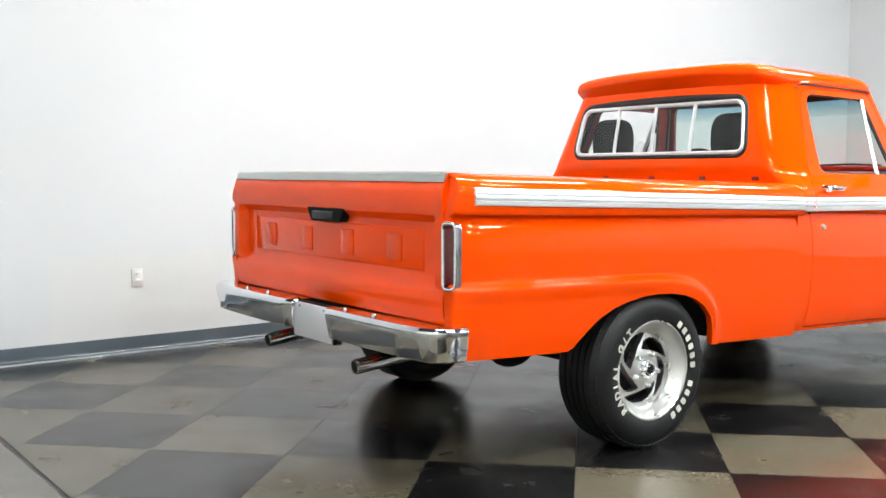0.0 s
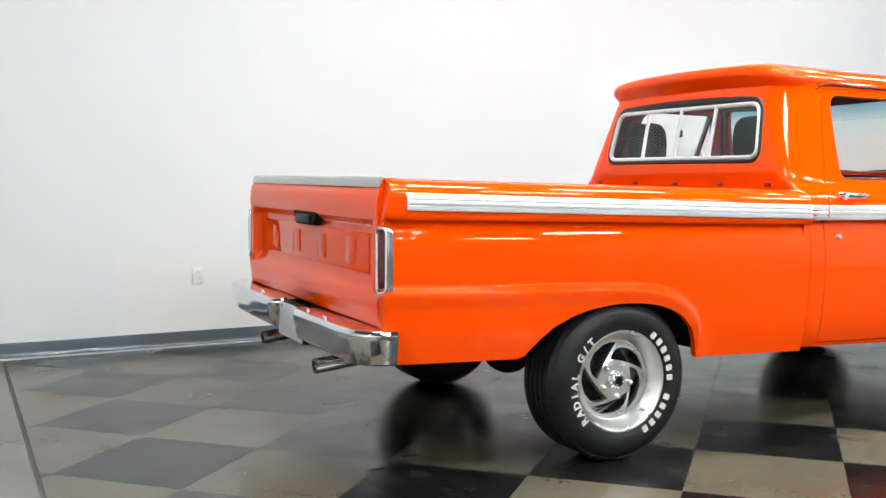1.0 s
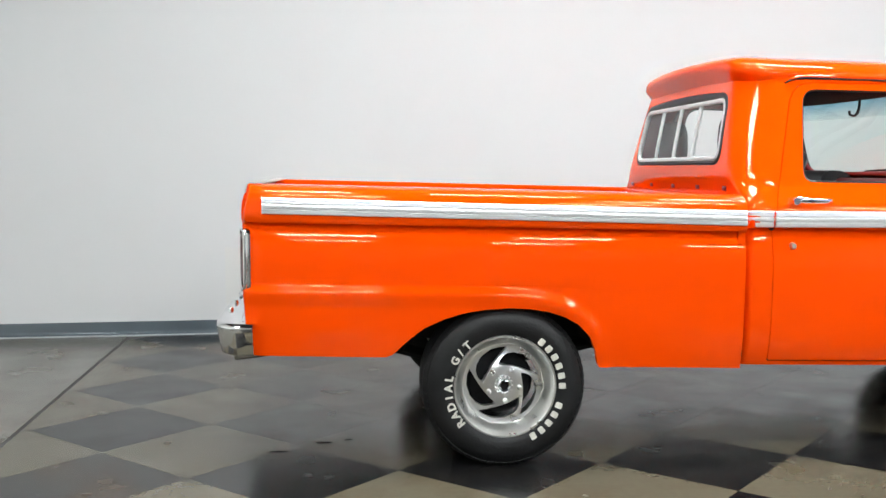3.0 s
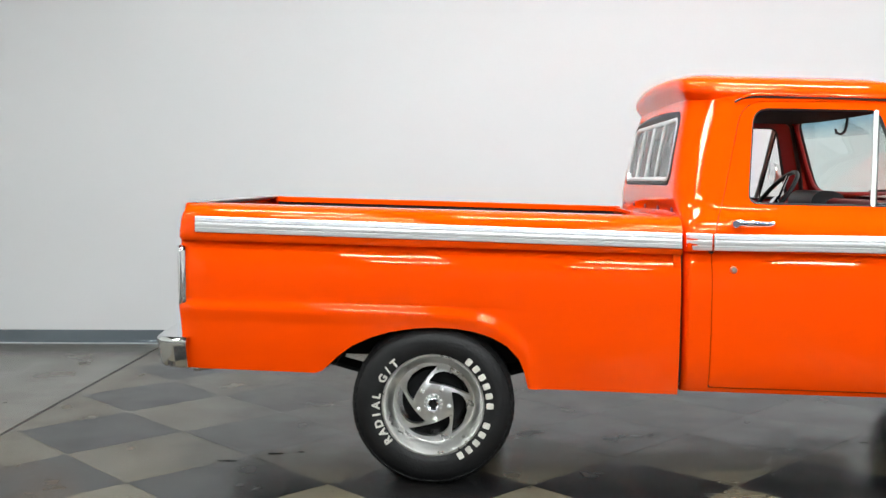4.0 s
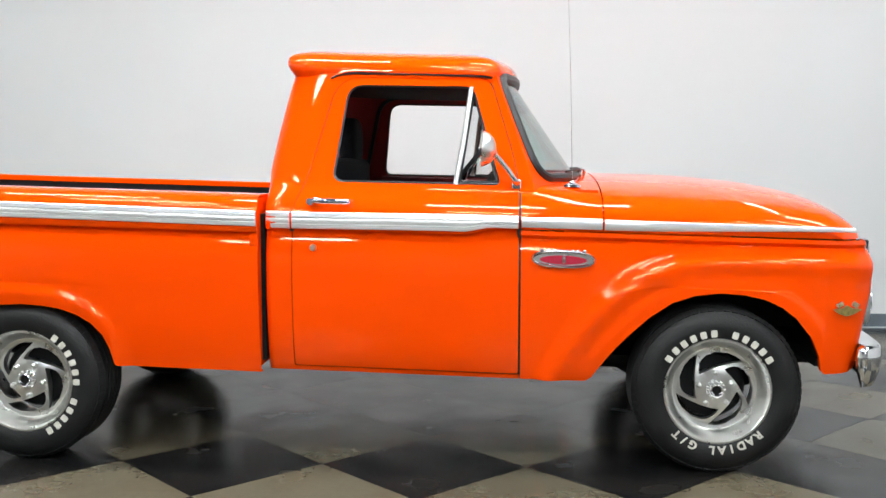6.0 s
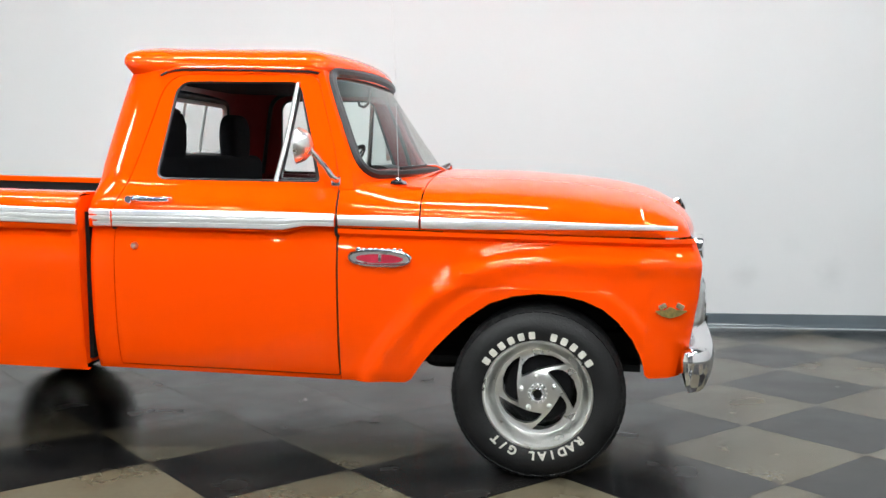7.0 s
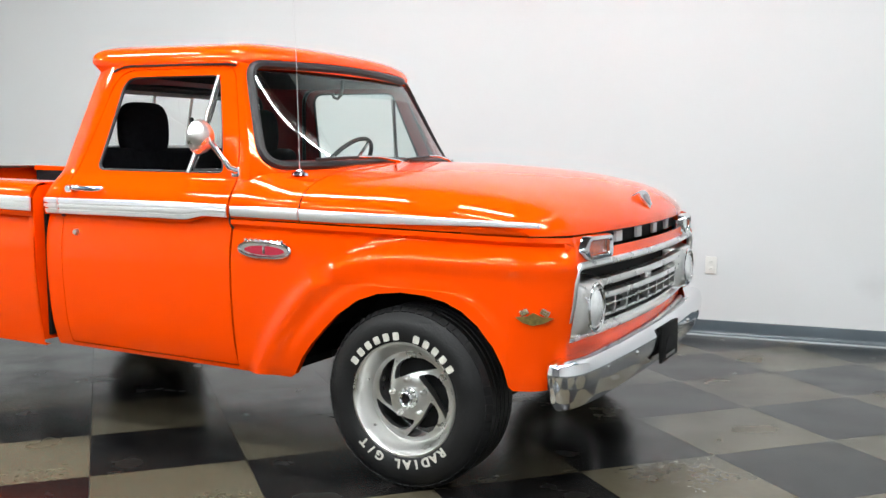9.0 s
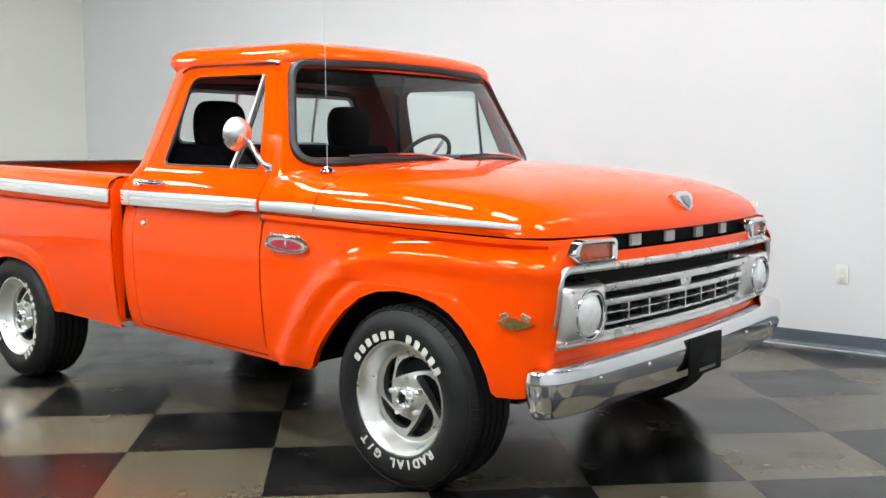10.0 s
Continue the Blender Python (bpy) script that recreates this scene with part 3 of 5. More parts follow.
# tailgate
tail_prof = [(-1.02, 1.168), (-1.060, 1.170), (-1.068, 1.162), (-1.073, 1.135), (-1.080, 1.13), (-1.090, 1.10), (-1.094, 1.06), (-1.094, 1.03), (-1.090, 1.012), (-1.052, 0.985), (-1.050, 0.97), (-1.050, 0.79), (-1.052, 0.765), (-1.078, 0.735), (-1.090, 0.715), (-1.092, 0.69), (-1.088, 0.655), (-1.082, 0.625), (-1.076, 0.602), (-1.02, 0.602)]
ys = [-0.918, -0.912, -0.872, -0.858, -0.845, -0.83] + list(np.linspace(-0.7, 0.7, 15)) + [0.83, 0.845, 0.858, 0.872, 0.912, 0.918]
vs = []
for y in ys:
    f = 1 - smooth01(0.845, 0.872, abs(y))
    for x, z in tail_prof:
        flat = -1.092 if 0.70 < z < 1.03 else x
        px = x if not (0.735 < z < 1.01) else flat + (x - flat) * f
        vs.append((px, y, z))
n = len(tail_prof)
gate = raw("tailgate", vs, grid_faces(len(ys), n) + [tuple(range(n)), tuple(range(len(ys) * n - 1, (len(ys) - 1) * n - 1, -1))], PAINT, truck, "orange pressed tailgate with a recessed panel", smooth=38)
part("tailgate_cap", prism(bmesh.new(), [(-1.015, 1.175), (-1.062, 1.177), (-1.074, 1.168), (-1.080, 1.150), (-1.081, 1.138), (-1.077, 1.138), (-1.072, 1.150), (-1.060, 1.172), (-1.015, 1.170)], -0.914, 0.914, "y"), CAPMETAL, gate, "brushed aluminium tailgate top cap", smooth=30)
bm = box(bmesh.new(), -1.055, -1.045, -0.74, 0.74, 0.792, 0.955, 0.005, 3)
part("raised_panel", bm, PAINT, gate)
for i, y in enumerate((0.575, 0.205, -0.165, -0.54)):
    bm = bmesh.new()
    box(bm, -1.0595, -1.050, y - 0.055, y + 0.055, 0.818, 0.928, 0.004, 2)
    part("embossed_block", bm, PAINT, gate)
bm = bmesh.new()
prism(bm, rounded([(0.125, 1.018), (-0.205, 1.018), (-0.165, 0.958), (0.085, 0.958)], 0.01, 3), -1.096, -1.055, "x")
pocket = part("handle_pocket", bm, BLACK, gate, "black tailgate handle pocket", smooth=0)
part("tailgate_handle", box(bmesh.new(), -1.112, -1.094, -0.13, 0.055, 0.968, 1.004, 0.008, 3), SEAL, gate, "black tailgate handle")


def tail_lamp(s):
    body = rounded([(s * 0.921, 0.992), (s * 0.988, 0.992), (s * 0.986, 0.735), (s * 0.921, 0.735)], 0.030, 7)
    inner = rounded([(s * 0.931, 0.980), (s * 0.979, 0.980), (s * 0.977, 0.748), (s * 0.931, 0.748)], 0.021, 7)
    n = len(body)
    def X(y):
        return -1.085 + 0.38 * max(0, abs(y) - 0.942)
    vs = [(X(y) + 0.014, y, z) for y, z in body] + [(X(y) - 0.004, y, z) for y, z in body] + [(X(y) - 0.010, y * 0.998 + s * 0.0015, z) for y, z in [((a[0] + b[0]) / 2, (a[1] + b[1]) / 2) for a, b in zip(body, inner)]] + [(X(y) - 0.008, y, z) for y, z in inner] + [(X(y) + 0.004, y, z) for y, z in inner]
    fs = [(k * n + i, k * n + (i + 1) % n, (k + 1) * n + (i + 1) % n, (k + 1) * n + i) for k in range(4) for i in range(n)]
    rim_line = [((a[0] + b[0]) / 2, (a[1] + b[1]) / 2) for a, b in zip(body, inner)]
    bez = raw("tail_lamp", vs, fs, CHROME, truck, "tall red tail lamp with a chrome bezel", smooth=50)
    vs = []
    for f, o in ((1.0, 0.0), (0.93, -0.007), (0.75, -0.012), (0.4, -0.015)):
        for y, z in inner:
            py = s * 0.954 + (y - s * 0.954) * f
            vs.append((X(py) + o, py, 0.864 + (z - 0.864) * (1 - (1 - f) * 0.5)))
    fs = [(k * n + i, k * n + (i + 1) % n, (k + 1) * n + (i + 1) % n, (k + 1) * n + i) for k in range(3) for i in range(n)]
    raw("lens", vs, fs + [tuple(range(3 * n, 4 * n))], LENSRED, bez, "dark red lens", smooth=60)
    part("lamp_rim", tube(bmesh.new(), [(X(y) - 0.007, y, z) for y, z in rim_line], 0.0085, 10, True), CHROME, bez, "rounded chrome rim")


tail_lamp(-1)
tail_lamp(1)


def sweep(name, path, prof, mat, parent, label="", caps=True, rake=False, smooth=45):
    """Carries a section (out, up) along a plan line."""
    pts = [Vector((p[0], p[1], 0)) for p in path]
    vs = []
    k = len(pts)
    for i, p in enumerate(pts):
        d = (pts[min(i + 1, k - 1)] - pts[max(i - 1, 0)]).normalized()
        nrm = Vector((d.y, -d.x, 0))
        for o, z in prof:
            vs.append(p + nrm * o + Vector((0, 0, z)))
    n = len(prof)
    fs = grid_faces(k, n)
    fs += [(i * n + n - 1, (i + 1) * n + n - 1, (i + 1) * n, i * n) for i in range(k - 1)]
    if caps:
        fs += [tuple(range(n)), tuple(range(k * n - 1, (k - 1) * n - 1, -1))]
    return raw(name, vs, fs, mat, parent, label, smooth=smooth, rake=rake)


# rear bumper in two halves with the plate between them
REAR_PROF = rounded([(-0.075, 0.634), (0.018, 0.637), (0.030, 0.622), (0.028, 0.600), (0.020, 0.555), (0.010, 0.508), (-0.02, 0.498), (-0.02, 0.506), (0.003, 0.516), (0.012, 0.558), (0.020, 0.600), (0.020, 0.618), (0.012, 0.629), (-0.075, 0.627)], 0.005, 2)
for s in (-1, 1):
    a = 0.238 if s < 0 else 0.118
    line = [(-1.155, s * (a - 0.004)), (-1.180, s * a), (-1.190, s * (a + 0.02)), (-1.192, s * 0.5), (-1.186, s * 0.80), (-1.172, s * 0.92), (-1.145, s * 0.964), (-1.10, s * 0.988), (-1.045, s * 0.994)]
    line = [tuple(p) for p in resample([(x, y) for x, y in line], 0.03, False)]
    if s > 0:
        line = line[::-1]
    bump = sweep("rear_bumper", line, REAR_PROF, CHROME, truck, "chrome split rear bumper half")
    part("top_flange", box(bmesh.new(), -1.128, -1.083, min(s * (a + 0.01), s * 0.905), max(s * (a + 0.01), s * 0.905), 0.624, 0.631, 0.002), CHROME, bump, rake=False)
    for y in (0.36, 0.58):
        bm = bmesh.new()
        bmesh.ops.create_uvsphere(bm, u_segments=12, v_segments=8, radius=0.011, matrix=Matrix.Translation((-1.180, s * y, 0.640)))
        part("bolt", bm, CHROME, bump, rake=False)
    part("bumper_bracket", box(bmesh.new(), -1.14, -0.95, s * 0.5 - 0.03, s * 0.5 + 0.03, 0.53, 0.60), UNDER, truck, smooth=0, rake=False)
plate = part("plate", box(bmesh.new(), -1.176, -1.170, -0.232, 0.112, 0.474, 0.628, 0.002), WHITEPL, truck, "blank white rear plate", rake=False)
for y in (-0.17, 0.05):
    bm = bmesh.new()
    bmesh.ops.create_uvsphere(bm, u_segments=10, v_segments=6, radius=0.007, matrix=Matrix.Translation((-1.177, y, 0.613)))
    part("plate_screw", bm, STEEL, plate, rake=False)
part("plate_bracket", box(bmesh.new(), -1.168, -1.13, -0.24, 0.12, 0.47, 0.63, 0.003), BLACK, truck, rake=False)

# exhaust
for s, y in ((-1, -0.45), (1, 0.38)):
    bm = bmesh.new()
    p0, p1 = Vector((-1.185, y - 0.015 * s, 0.412)), Vector((-0.86, y, 0.45))
    tube(bm, [p0, p0.lerp(p1, 0.02), p1], [0.030, 0.032, 0.032], 20)
    tip = part("exhaust_tip", bm, CHROME, truck, "chrome exhaust tail pipe", rake=False)
    d = (p0 - p1).normalized()
    part("bore", tube(bmesh.new(), [p0 + d * 0.001, p0 + d * 0.0015], 0.025, 20), BLACK, tip, rake=False)
    part("exhaust_pipe", tube(bmesh.new(), [(-0.88, y, 0.45), (-0.6, y, 0.50), (-0.2, y * 0.8, 0.52), (0.4, y * 0.7, 0.42), (1.0, y * 0.6, 0.42), (1.5, y * 0.55, 0.42)], 0.03, 10), UNDER, truck, rake=False)

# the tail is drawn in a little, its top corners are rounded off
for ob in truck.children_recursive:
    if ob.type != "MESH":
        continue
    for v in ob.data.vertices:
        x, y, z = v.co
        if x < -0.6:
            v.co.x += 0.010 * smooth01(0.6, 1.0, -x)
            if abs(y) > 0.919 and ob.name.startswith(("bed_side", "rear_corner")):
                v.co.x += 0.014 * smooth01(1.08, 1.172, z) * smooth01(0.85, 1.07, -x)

# ---- cab shell ----
rear_x = hermite([0.40, 1.05, 1.17, 1.26, 1.33, 1.61, 1.72], [1.034, 1.032, 1.030, 1.018, 1.026, 1.078, 1.104])
corner_r = hermite([0.40, 1.02, 1.16, 1.26, 1.72], [0.030, 0.034, 0.075, 0.135, 0.145])
corner_long = hermite([0.40, 1.10, 1.26, 1.72], [1.0, 1.0, 1.45, 1.5])
pillar_x = hermite([1.20, 1.26, 1.45, 1.60, 1.72], [2.175, 2.165, 2.100, 2.045, 2.005])
front_x = hermite([1.20, 1.28, 1.45, 1.60, 1.72], [2.430, 2.390, 2.268, 2.166, 2.082])


def cab_front_x(y, z):
    w, xa, xf = cab_w(z), pillar_x(z), front_x(z)
    return xa + (xf - xa) * (1 - min(1, abs(y) / w) ** 2.7)


def cab_rear_x(y, z):
    w, r, xr = cab_w(z), corner_r(z), rear_x(z)
    bow = 0.018
    if abs(y) <= w - r:
        return xr + bow
    q = min(1, (abs(y) - (w - r)) / r)
    return xr + 0.018 + r * corner_long(z) * (1 - math.sqrt(max(0, 1 - q * q)))


def section(z):
    """Half plan of the cab at a height, from the middle of the back to the middle of the front."""
    w, r, xr = cab_w(z), corner_r(z), rear_x(z)
    pts = [(xr + 0.018, t * (w - r)) for t in np.linspace(0, 1, 12)]
    pts += [(xr + 0.018 + r * corner_long(z) * (1 - math.cos(a)), w - r + r * math.sin(a)) for a in np.linspace(0, math.pi / 2, 14)[1:]]
    x0 = xr + 0.018 + r * corner_long(z)
    if z >= 1.215:
        xa = pillar_x(z)
        pts += [(x0 + (xa - x0) * t, w) for t in np.linspace(0, 1, 38)[1:]]
        pts += [(cab_front_x(w * (1 - t), z), w * (1 - t)) for t in np.linspace(0, 1, 26)[1:]]
    else:
        pts += [(x0 + (2.1125 - x0) * t, w) for t in np.linspace(0, 1, 38)[1:]]
        pts += [(2.1125, w - 0.03), (2.16, w - 0.05)] + [(2.16 + 0.12 * t, (w - 0.05) * (1 - t)) for t in np.linspace(0, 1, 24)[1:]]
    return pts


zs = [0.431, 0.440, 0.456, 0.485, 0.51, 0.54, 0.58, 0.63, 0.68, 0.74, 0.80, 0.86, 0.91, 0.95, 0.98, 1.0, 1.015, 1.024, 1.0295, 1.0305, 1.035, 1.045, 1.06, 1.075, 1.09, 1.105, 1.12, 1.135, 1.15, 1.165, 1.18, 1.195, 1.21, 1.2151, 1.23, 1.25, 1.275, 1.30, 1.33, 1.37, 1.41, 1.45, 1.49, 1.53, 1.57, 1.60, 1.63, 1.66, 1.685, 1.705]
rings = []
for z in zs:
    half = section(z)
    ring = [(x, -y) for x, y in half] + [(x, y) for x, y in half[-2:0:-1]]
    out = []
    for x, y in ring:
        k = 0.0
        if abs(y) > 0.8 and 0.93 < z < 1.10 and x > 1.1:
            k = crease_shift(x) * (1 - abs(z - 1.03) / (0.10 if z < 1.03 else 0.07))
        out.append((x, y, z + max(0, k)))
    rings.append(out)
nu = len(rings[0])
vs = [rings[j][i] for i in range(nu) for j in range(len(zs))]
shell = raw("cab", vs, grid_faces(nu, len(zs), 0, True), [PAINT, INNER], truck, "orange steel cab with rounded corners", smooth=0, rake=False)
sol = shell.modifiers.new("thick", "SOLIDIFY")
sol.thickness, sol.offset, sol.material_offset, sol.material_offset_rim, sol.use_even_offset = 0.018, -1, 1, 0, False

DOOR = rounded([(1.168, 0.454), (1.168, 1.06), (1.182, 1.14), (1.222, 1.24), (1.275, 1.44), (1.335, 1.675), (1.985, 1.685), (2.085, 1.36), (2.109, 1.23), (2.109, 0.454)], [0.012, 0.04, 0.06, 0.05, 0.1, 0.10, 0.05, 0.06, 0.03, 0.012], 6)
DOORGAP = rounded([(1.164, 0.450), (1.164, 1.06), (1.178, 1.14), (1.218, 1.24), (1.271, 1.44), (1.331, 1.679), (1.9885, 1.689), (2.089, 1.36), (2.1135, 1.23), (2.1135, 0.448)], [0.012, 0.04, 0.06, 0.05, 0.1, 0.105, 0.05, 0.06, 0.03, 0.012], 6)
GLASSHOLE = rounded([(1.325, 1.232), (1.378, 1.648), (1.915, 1.652), (2.035, 1.238)], [0.05, 0.07, 0.045, 0.03], 7)
FRONTHOLE = rounded([(-0.835, 1.272), (-0.690, 1.700), (0, 1.722), (0.690, 1.700), (0.835, 1.272), (0, 1.285)], [0.10, 0.07, 0.3, 0.07, 0.10, 0.3], 8)
REARHOLE = rounded([(-0.640, 1.312), (-0.600, 1.618), (0.600, 1.618), (0.640, 1.312)], 0.075, 8)

c_front = cutter(FRONTHOLE, 1.7, 2.8, "x")
c_rear = cutter(REARHOLE, 0.8, 1.5, "x")
cut(shell, [c_front, c_rear])
whole = shell.data
doors = []
for s in (-1, 1):
    d = new("door", whole.copy())
    lo, hi = (-1.2, -0.5) if s < 0 else (0.5, 1.2)
    cd = cutter(DOOR, lo, hi, "y")
    cut(d, [cd], "INTERSECT", True)
    cg = cutter(GLASSHOLE, lo, hi, "y")
    cut(d, [cg])
    throw(cd, cg)
    doors.append(d)
gaps = [cutter(DOORGAP, -1.2, -0.5, "y"), cutter(DOORGAP, 0.5, 1.2, "y")]
cut(shell, gaps, "DIFFERENCE", True)
throw(c_front, c_rear, *gaps)


def finish(ob, parent, label):
    me = ob.data
    co = np.empty(len(me.vertices) * 3)
    me.vertices.foreach_get("co", co)
    co = co.reshape(-1, 3)
    co[:, 2] -= RAKE * co[:, 0]
    me.vertices.foreach_set("co", co.ravel())
    me.polygons.foreach_set("use_smooth", [True] * len(me.polygons))
    me.set_sharp_from_angle(angle=radians(34))
    me.update()
    ob.parent = parent
    ob["label"] = label
    return ob


finish(shell, truck, "orange steel cab with rounded rear corners")
for d in doors:
    finish(d, truck, "orange door with the window wound down")

# window seals
bm = bmesh.new()
line = resample(FRONTHOLE, 0.03)
tube(bm, [(cab_front_x(y, min(z, 1.70)) + 0.002, y, z) for y, z in line], [0.020 if y < 0.60 else 0.008 for y, z in line], 8, True)
screen_line = line
screen_seal = part("windscreen_seal", bm, SEAL, truck, "black rubber windscreen seal")
bm = bmesh.new()
line = resample(REARHOLE, 0.03)
tube(bm, [(cab_rear_x(y, z) + 0.009, y, z + 0.014 * smooth01(1.55, 1.61, z) * (1 - (y / 0.64) ** 2)) for y, z in line], [0.015 + 0.008 * smooth01(1.55, 1.61, z) * (1 - (y / 0.64) ** 2) for y, z in line], 10, True)
part("rear_window_seal", bm, SEAL, truck, "black rubber rear window seal")


def fill_glass(name, hole, xfun, off, mat, parent, label, shrink=1.0):
    """Curved glass across an opening."""
    p = np.array(resample(hole, 0.02))
    z0, z1 = p[:, 1].min(), p[:, 1].max()
    vs, rows = [], 30
    m = 44
    for j in range(rows):
        z = z0 + 0.004 + (z1 - z0 - 0.008) * j / (rows - 1)
        xs = []
        for a, b in zip(p, np.roll(p, -1, axis=0)):
            if (a[1] - z) * (b[1] - z) < 0:
                xs.append(a[0] + (b[0] - a[0]) * (z - a[1]) / (b[1] - a[1]))
        lo, hi = (min(xs), max(xs)) if len(xs) > 1 else (-0.3, 0.3)
        for i in range(m):
            y = lo + (hi - lo) * i / (m - 1)
            vs.append((xfun(y, z) + off, y, z))
    ob = raw(name, vs, grid_faces(rows, m), mat, parent, label, smooth=80)
    ob.visible_shadow = False
    return ob


zs_ = np.linspace(1.27, 1.70, 20)
mid_fit = np.polyfit(zs_, [front_x(z) for z in zs_], 2)
side_fit = np.polyfit(zs_, [pillar_x(z) for z in zs_], 2)
wide_fit = np.polyfit(zs_, [cab_w(z) for z in zs_], 2)


def glass_x(y, z):
    """The windscreen's even sweep."""
    xf, xa, w = np.polyval(mid_fit, z), np.polyval(side_fit, z), np.polyval(wide_fit, z)
    return float(xa + (xf - xa) * (1 - min(1, abs(y) / w) ** 2.7))


screen = fill_glass("windscreen", FRONTHOLE, glass_x, -0.006, SCREEN, truck, "curved clear windscreen with a blue tinted top band")
top_band = rounded([(-0.73, 1.585), (-0.700, 1.672), (0, 1.700), (0.700, 1.672), (0.73, 1.585), (0, 1.60)], [0.01, 0.07, 0.3, 0.07, 0.01, 0.3], 8)
fill_glass("tint_band", top_band, glass_x, -0.011, BANDGLASS, screen, "blue green tinted sun band")

part("windscreen_garnish", tube(bmesh.new(), [(cab_front_x(y, min(z, 1.70)) - 0.020, y * 0.995, z + (0.006 if z < 1.4 else -0.006)) for y, z in screen_line], 0.015, 8, True), INNER, truck, "dark red inner edge of the windscreen")

# sliding rear window: bright frame, three bars, panes
frame_line = rounded([(-0.622, 1.330), (-0.585, 1.602), (0.585, 1.602), (0.622, 1.330)], 0.062, 8)
bm = bmesh.new()
tube(bm, [(cab_rear_x(y, z) + 0.004, y, z) for y, z in resample(frame_line, 0.03)], 0.013, 8, True)
slider = part("rear_window", bm, TRIM, truck, "sliding rear window with a bright aluminium frame")
for y in (0.30, 0.015, -0.265):
    bm = bmesh.new()
    tube(bm, [(cab_rear_x(y, z) + 0.002, y, z) for z in np.linspace(1.335, 1.60, 6)], 0.010, 8)
    part("window_bar", bm, TRIM, slider)
part("latch", box(bmesh.new(), 1.082, 1.096, 0.004, 0.026, 1.45, 1.49, 0.004), SEAL, slider)
fill_glass("pane", frame_line, cab_rear_x, 0.006, WINDOW, slider, "rear window glass")

# small slots in the cab's back ledge
for y in (0.72, 0.36, 0.0, -0.36, -0.70):
    part("drain_slot", box(bmesh.new(), cab_rear_x(y, 1.195) - 0.004, cab_rear_x(y, 1.195) + 0.01, y - 0.022, y + 0.022, 1.186, 1.206, 0.003), INNER, shell)


# roof
half = section(1.70)
ring = resample([(x, -y) for x, y in half] + [(x, y) for x, y in half[-2:0:-1]], 0.03)
for _ in range(6):  # soft corners in plan
    ring = [((a[0] + 2 * b[0] + c[0]) / 4, (a[1] + 2 * b[1] + c[1]) / 4) for a, b, c in zip(ring[-1:] + ring[:-1], ring, ring[1:] + ring[:1])]
cx = 1.58
def brow(x, y):
    w = 0.73
    rear = 1 - smooth01(1.10, 1.32, x)
    front = smooth01(1.98, 2.06, x)
    return rear, front


levels = [(1.0, -0.016, -0.028), (1.0, -0.010, -0.004), (1.0, 0.0, 0.012), (0.998, 0.0, 0.028), (0.990, 0.0, 0.044), (0.975, 0.0, 0.059), (0.95, 0.0, 0.073), (0.90, 0.0, 0.089), (0.80, 0.0, 0.106), (0.65, 0.0, 0.119), (0.45, 0.0, 0.128), (0.22, 0.0, 0.132), (0.0, 0.0, 0.133)]
vs = []
for x, y in ring:
    rear, front = brow(x, y)
    v = Vector((x - cx, y))
    ext = 0.008 + 0.046 * rear + 0.005 * front
    o = v + v.normalized() * ext
    arch = 0.058 * rear * (1 - min(1, abs(y) / 0.75) ** 3.2) + 0.016 * front * (1 - min(1, abs(y) / 0.74) ** 2)
    for k, (f, inset, dz) in enumerate(levels):
        base = v + v.normalized() * (ext * 0.1) if k == 0 else o + v.normalized() * inset
        z = 1.693 + (dz if k > 2 else dz * 0.9) + arch * (1 if k < 5 else max(0, 1 - (k - 4) / 6))
        if k == 0:
            z = 1.693 - 0.03 + arch * 0.55
        if k < 3:
            z += 0.018 * front
        vs.append((cx + base.x * f, base.y * f, z))
raw("roof", vs, grid_faces(len(ring), len(levels), 0, True), PAINT, truck, "orange roof with a brow over the rear window", smooth=50)
part("headliner", prism(bmesh.new(), [(x * 0.97 + cx * 0.03, y * 0.94) for x, y in ring], 1.672, 1.678, "z"), CLOTH, truck, "black cloth headliner", smooth=0)
for s in (-1, 1):
    bm = bmesh.new()
    pts = [(1.330, 1.690), (1.36, 1.702), (1.40, 1.707), (1.70, 1.710), (1.95, 1.706), (2.0, 1.698)]
    tube(bm, [(x, s * (cab_w(z) + 0.007), z) for x, z in resample(pts, 0.03, False)], 0.006, 6)
    rail = part("drip_rail", bm, PAINT, truck)
    # Thin black tube drawn for the shadow line under the drip rail.
    bm = bmesh.new()
    pts = [(1.300, 1.672), (1.325, 1.686), (1.352, 1.693), (1.40, 1.697), (1.70, 1.699), (1.95, 1.696), (1.992, 1.690)]
    tube(bm, [(x, s * (cab_w(z) + 0.004), z) for x, z in resample(pts, 0.03, False)], 0.0042, 6)
    part("gutter", bm, SEAL, rail)

# side mouldings on the cab and doors
def mould_top(x):
    return 1.106 + 0.011 * smooth01(1.05, 2.0, x)


def mould_bot(x):
    return 1.036 + 0.010 * smooth01(1.05, 1.85, x) + 0.020 * smooth01(1.88, 2.0, x)


def cab_y(x, z):
    return cab_w(max(1.031, z)) if z > 1.0 else cab_w(z)


for s in (-1, 1):
    strip_bar("cab_moulding", mould_top, mould_bot, lambda x, z: cab_y(x, z) - 0.03 * max(0, (1.105 - x) / 0.055) ** 2, s, TRIM, "ribbed bright aluminium side moulding", 0.008, 1.058, 1.160)
    strip_bar("door_moulding", mould_top, mould_bot, cab_y, s, TRIM, "ribbed bright aluminium side moulding", 0.008, 1.170, 2.107)

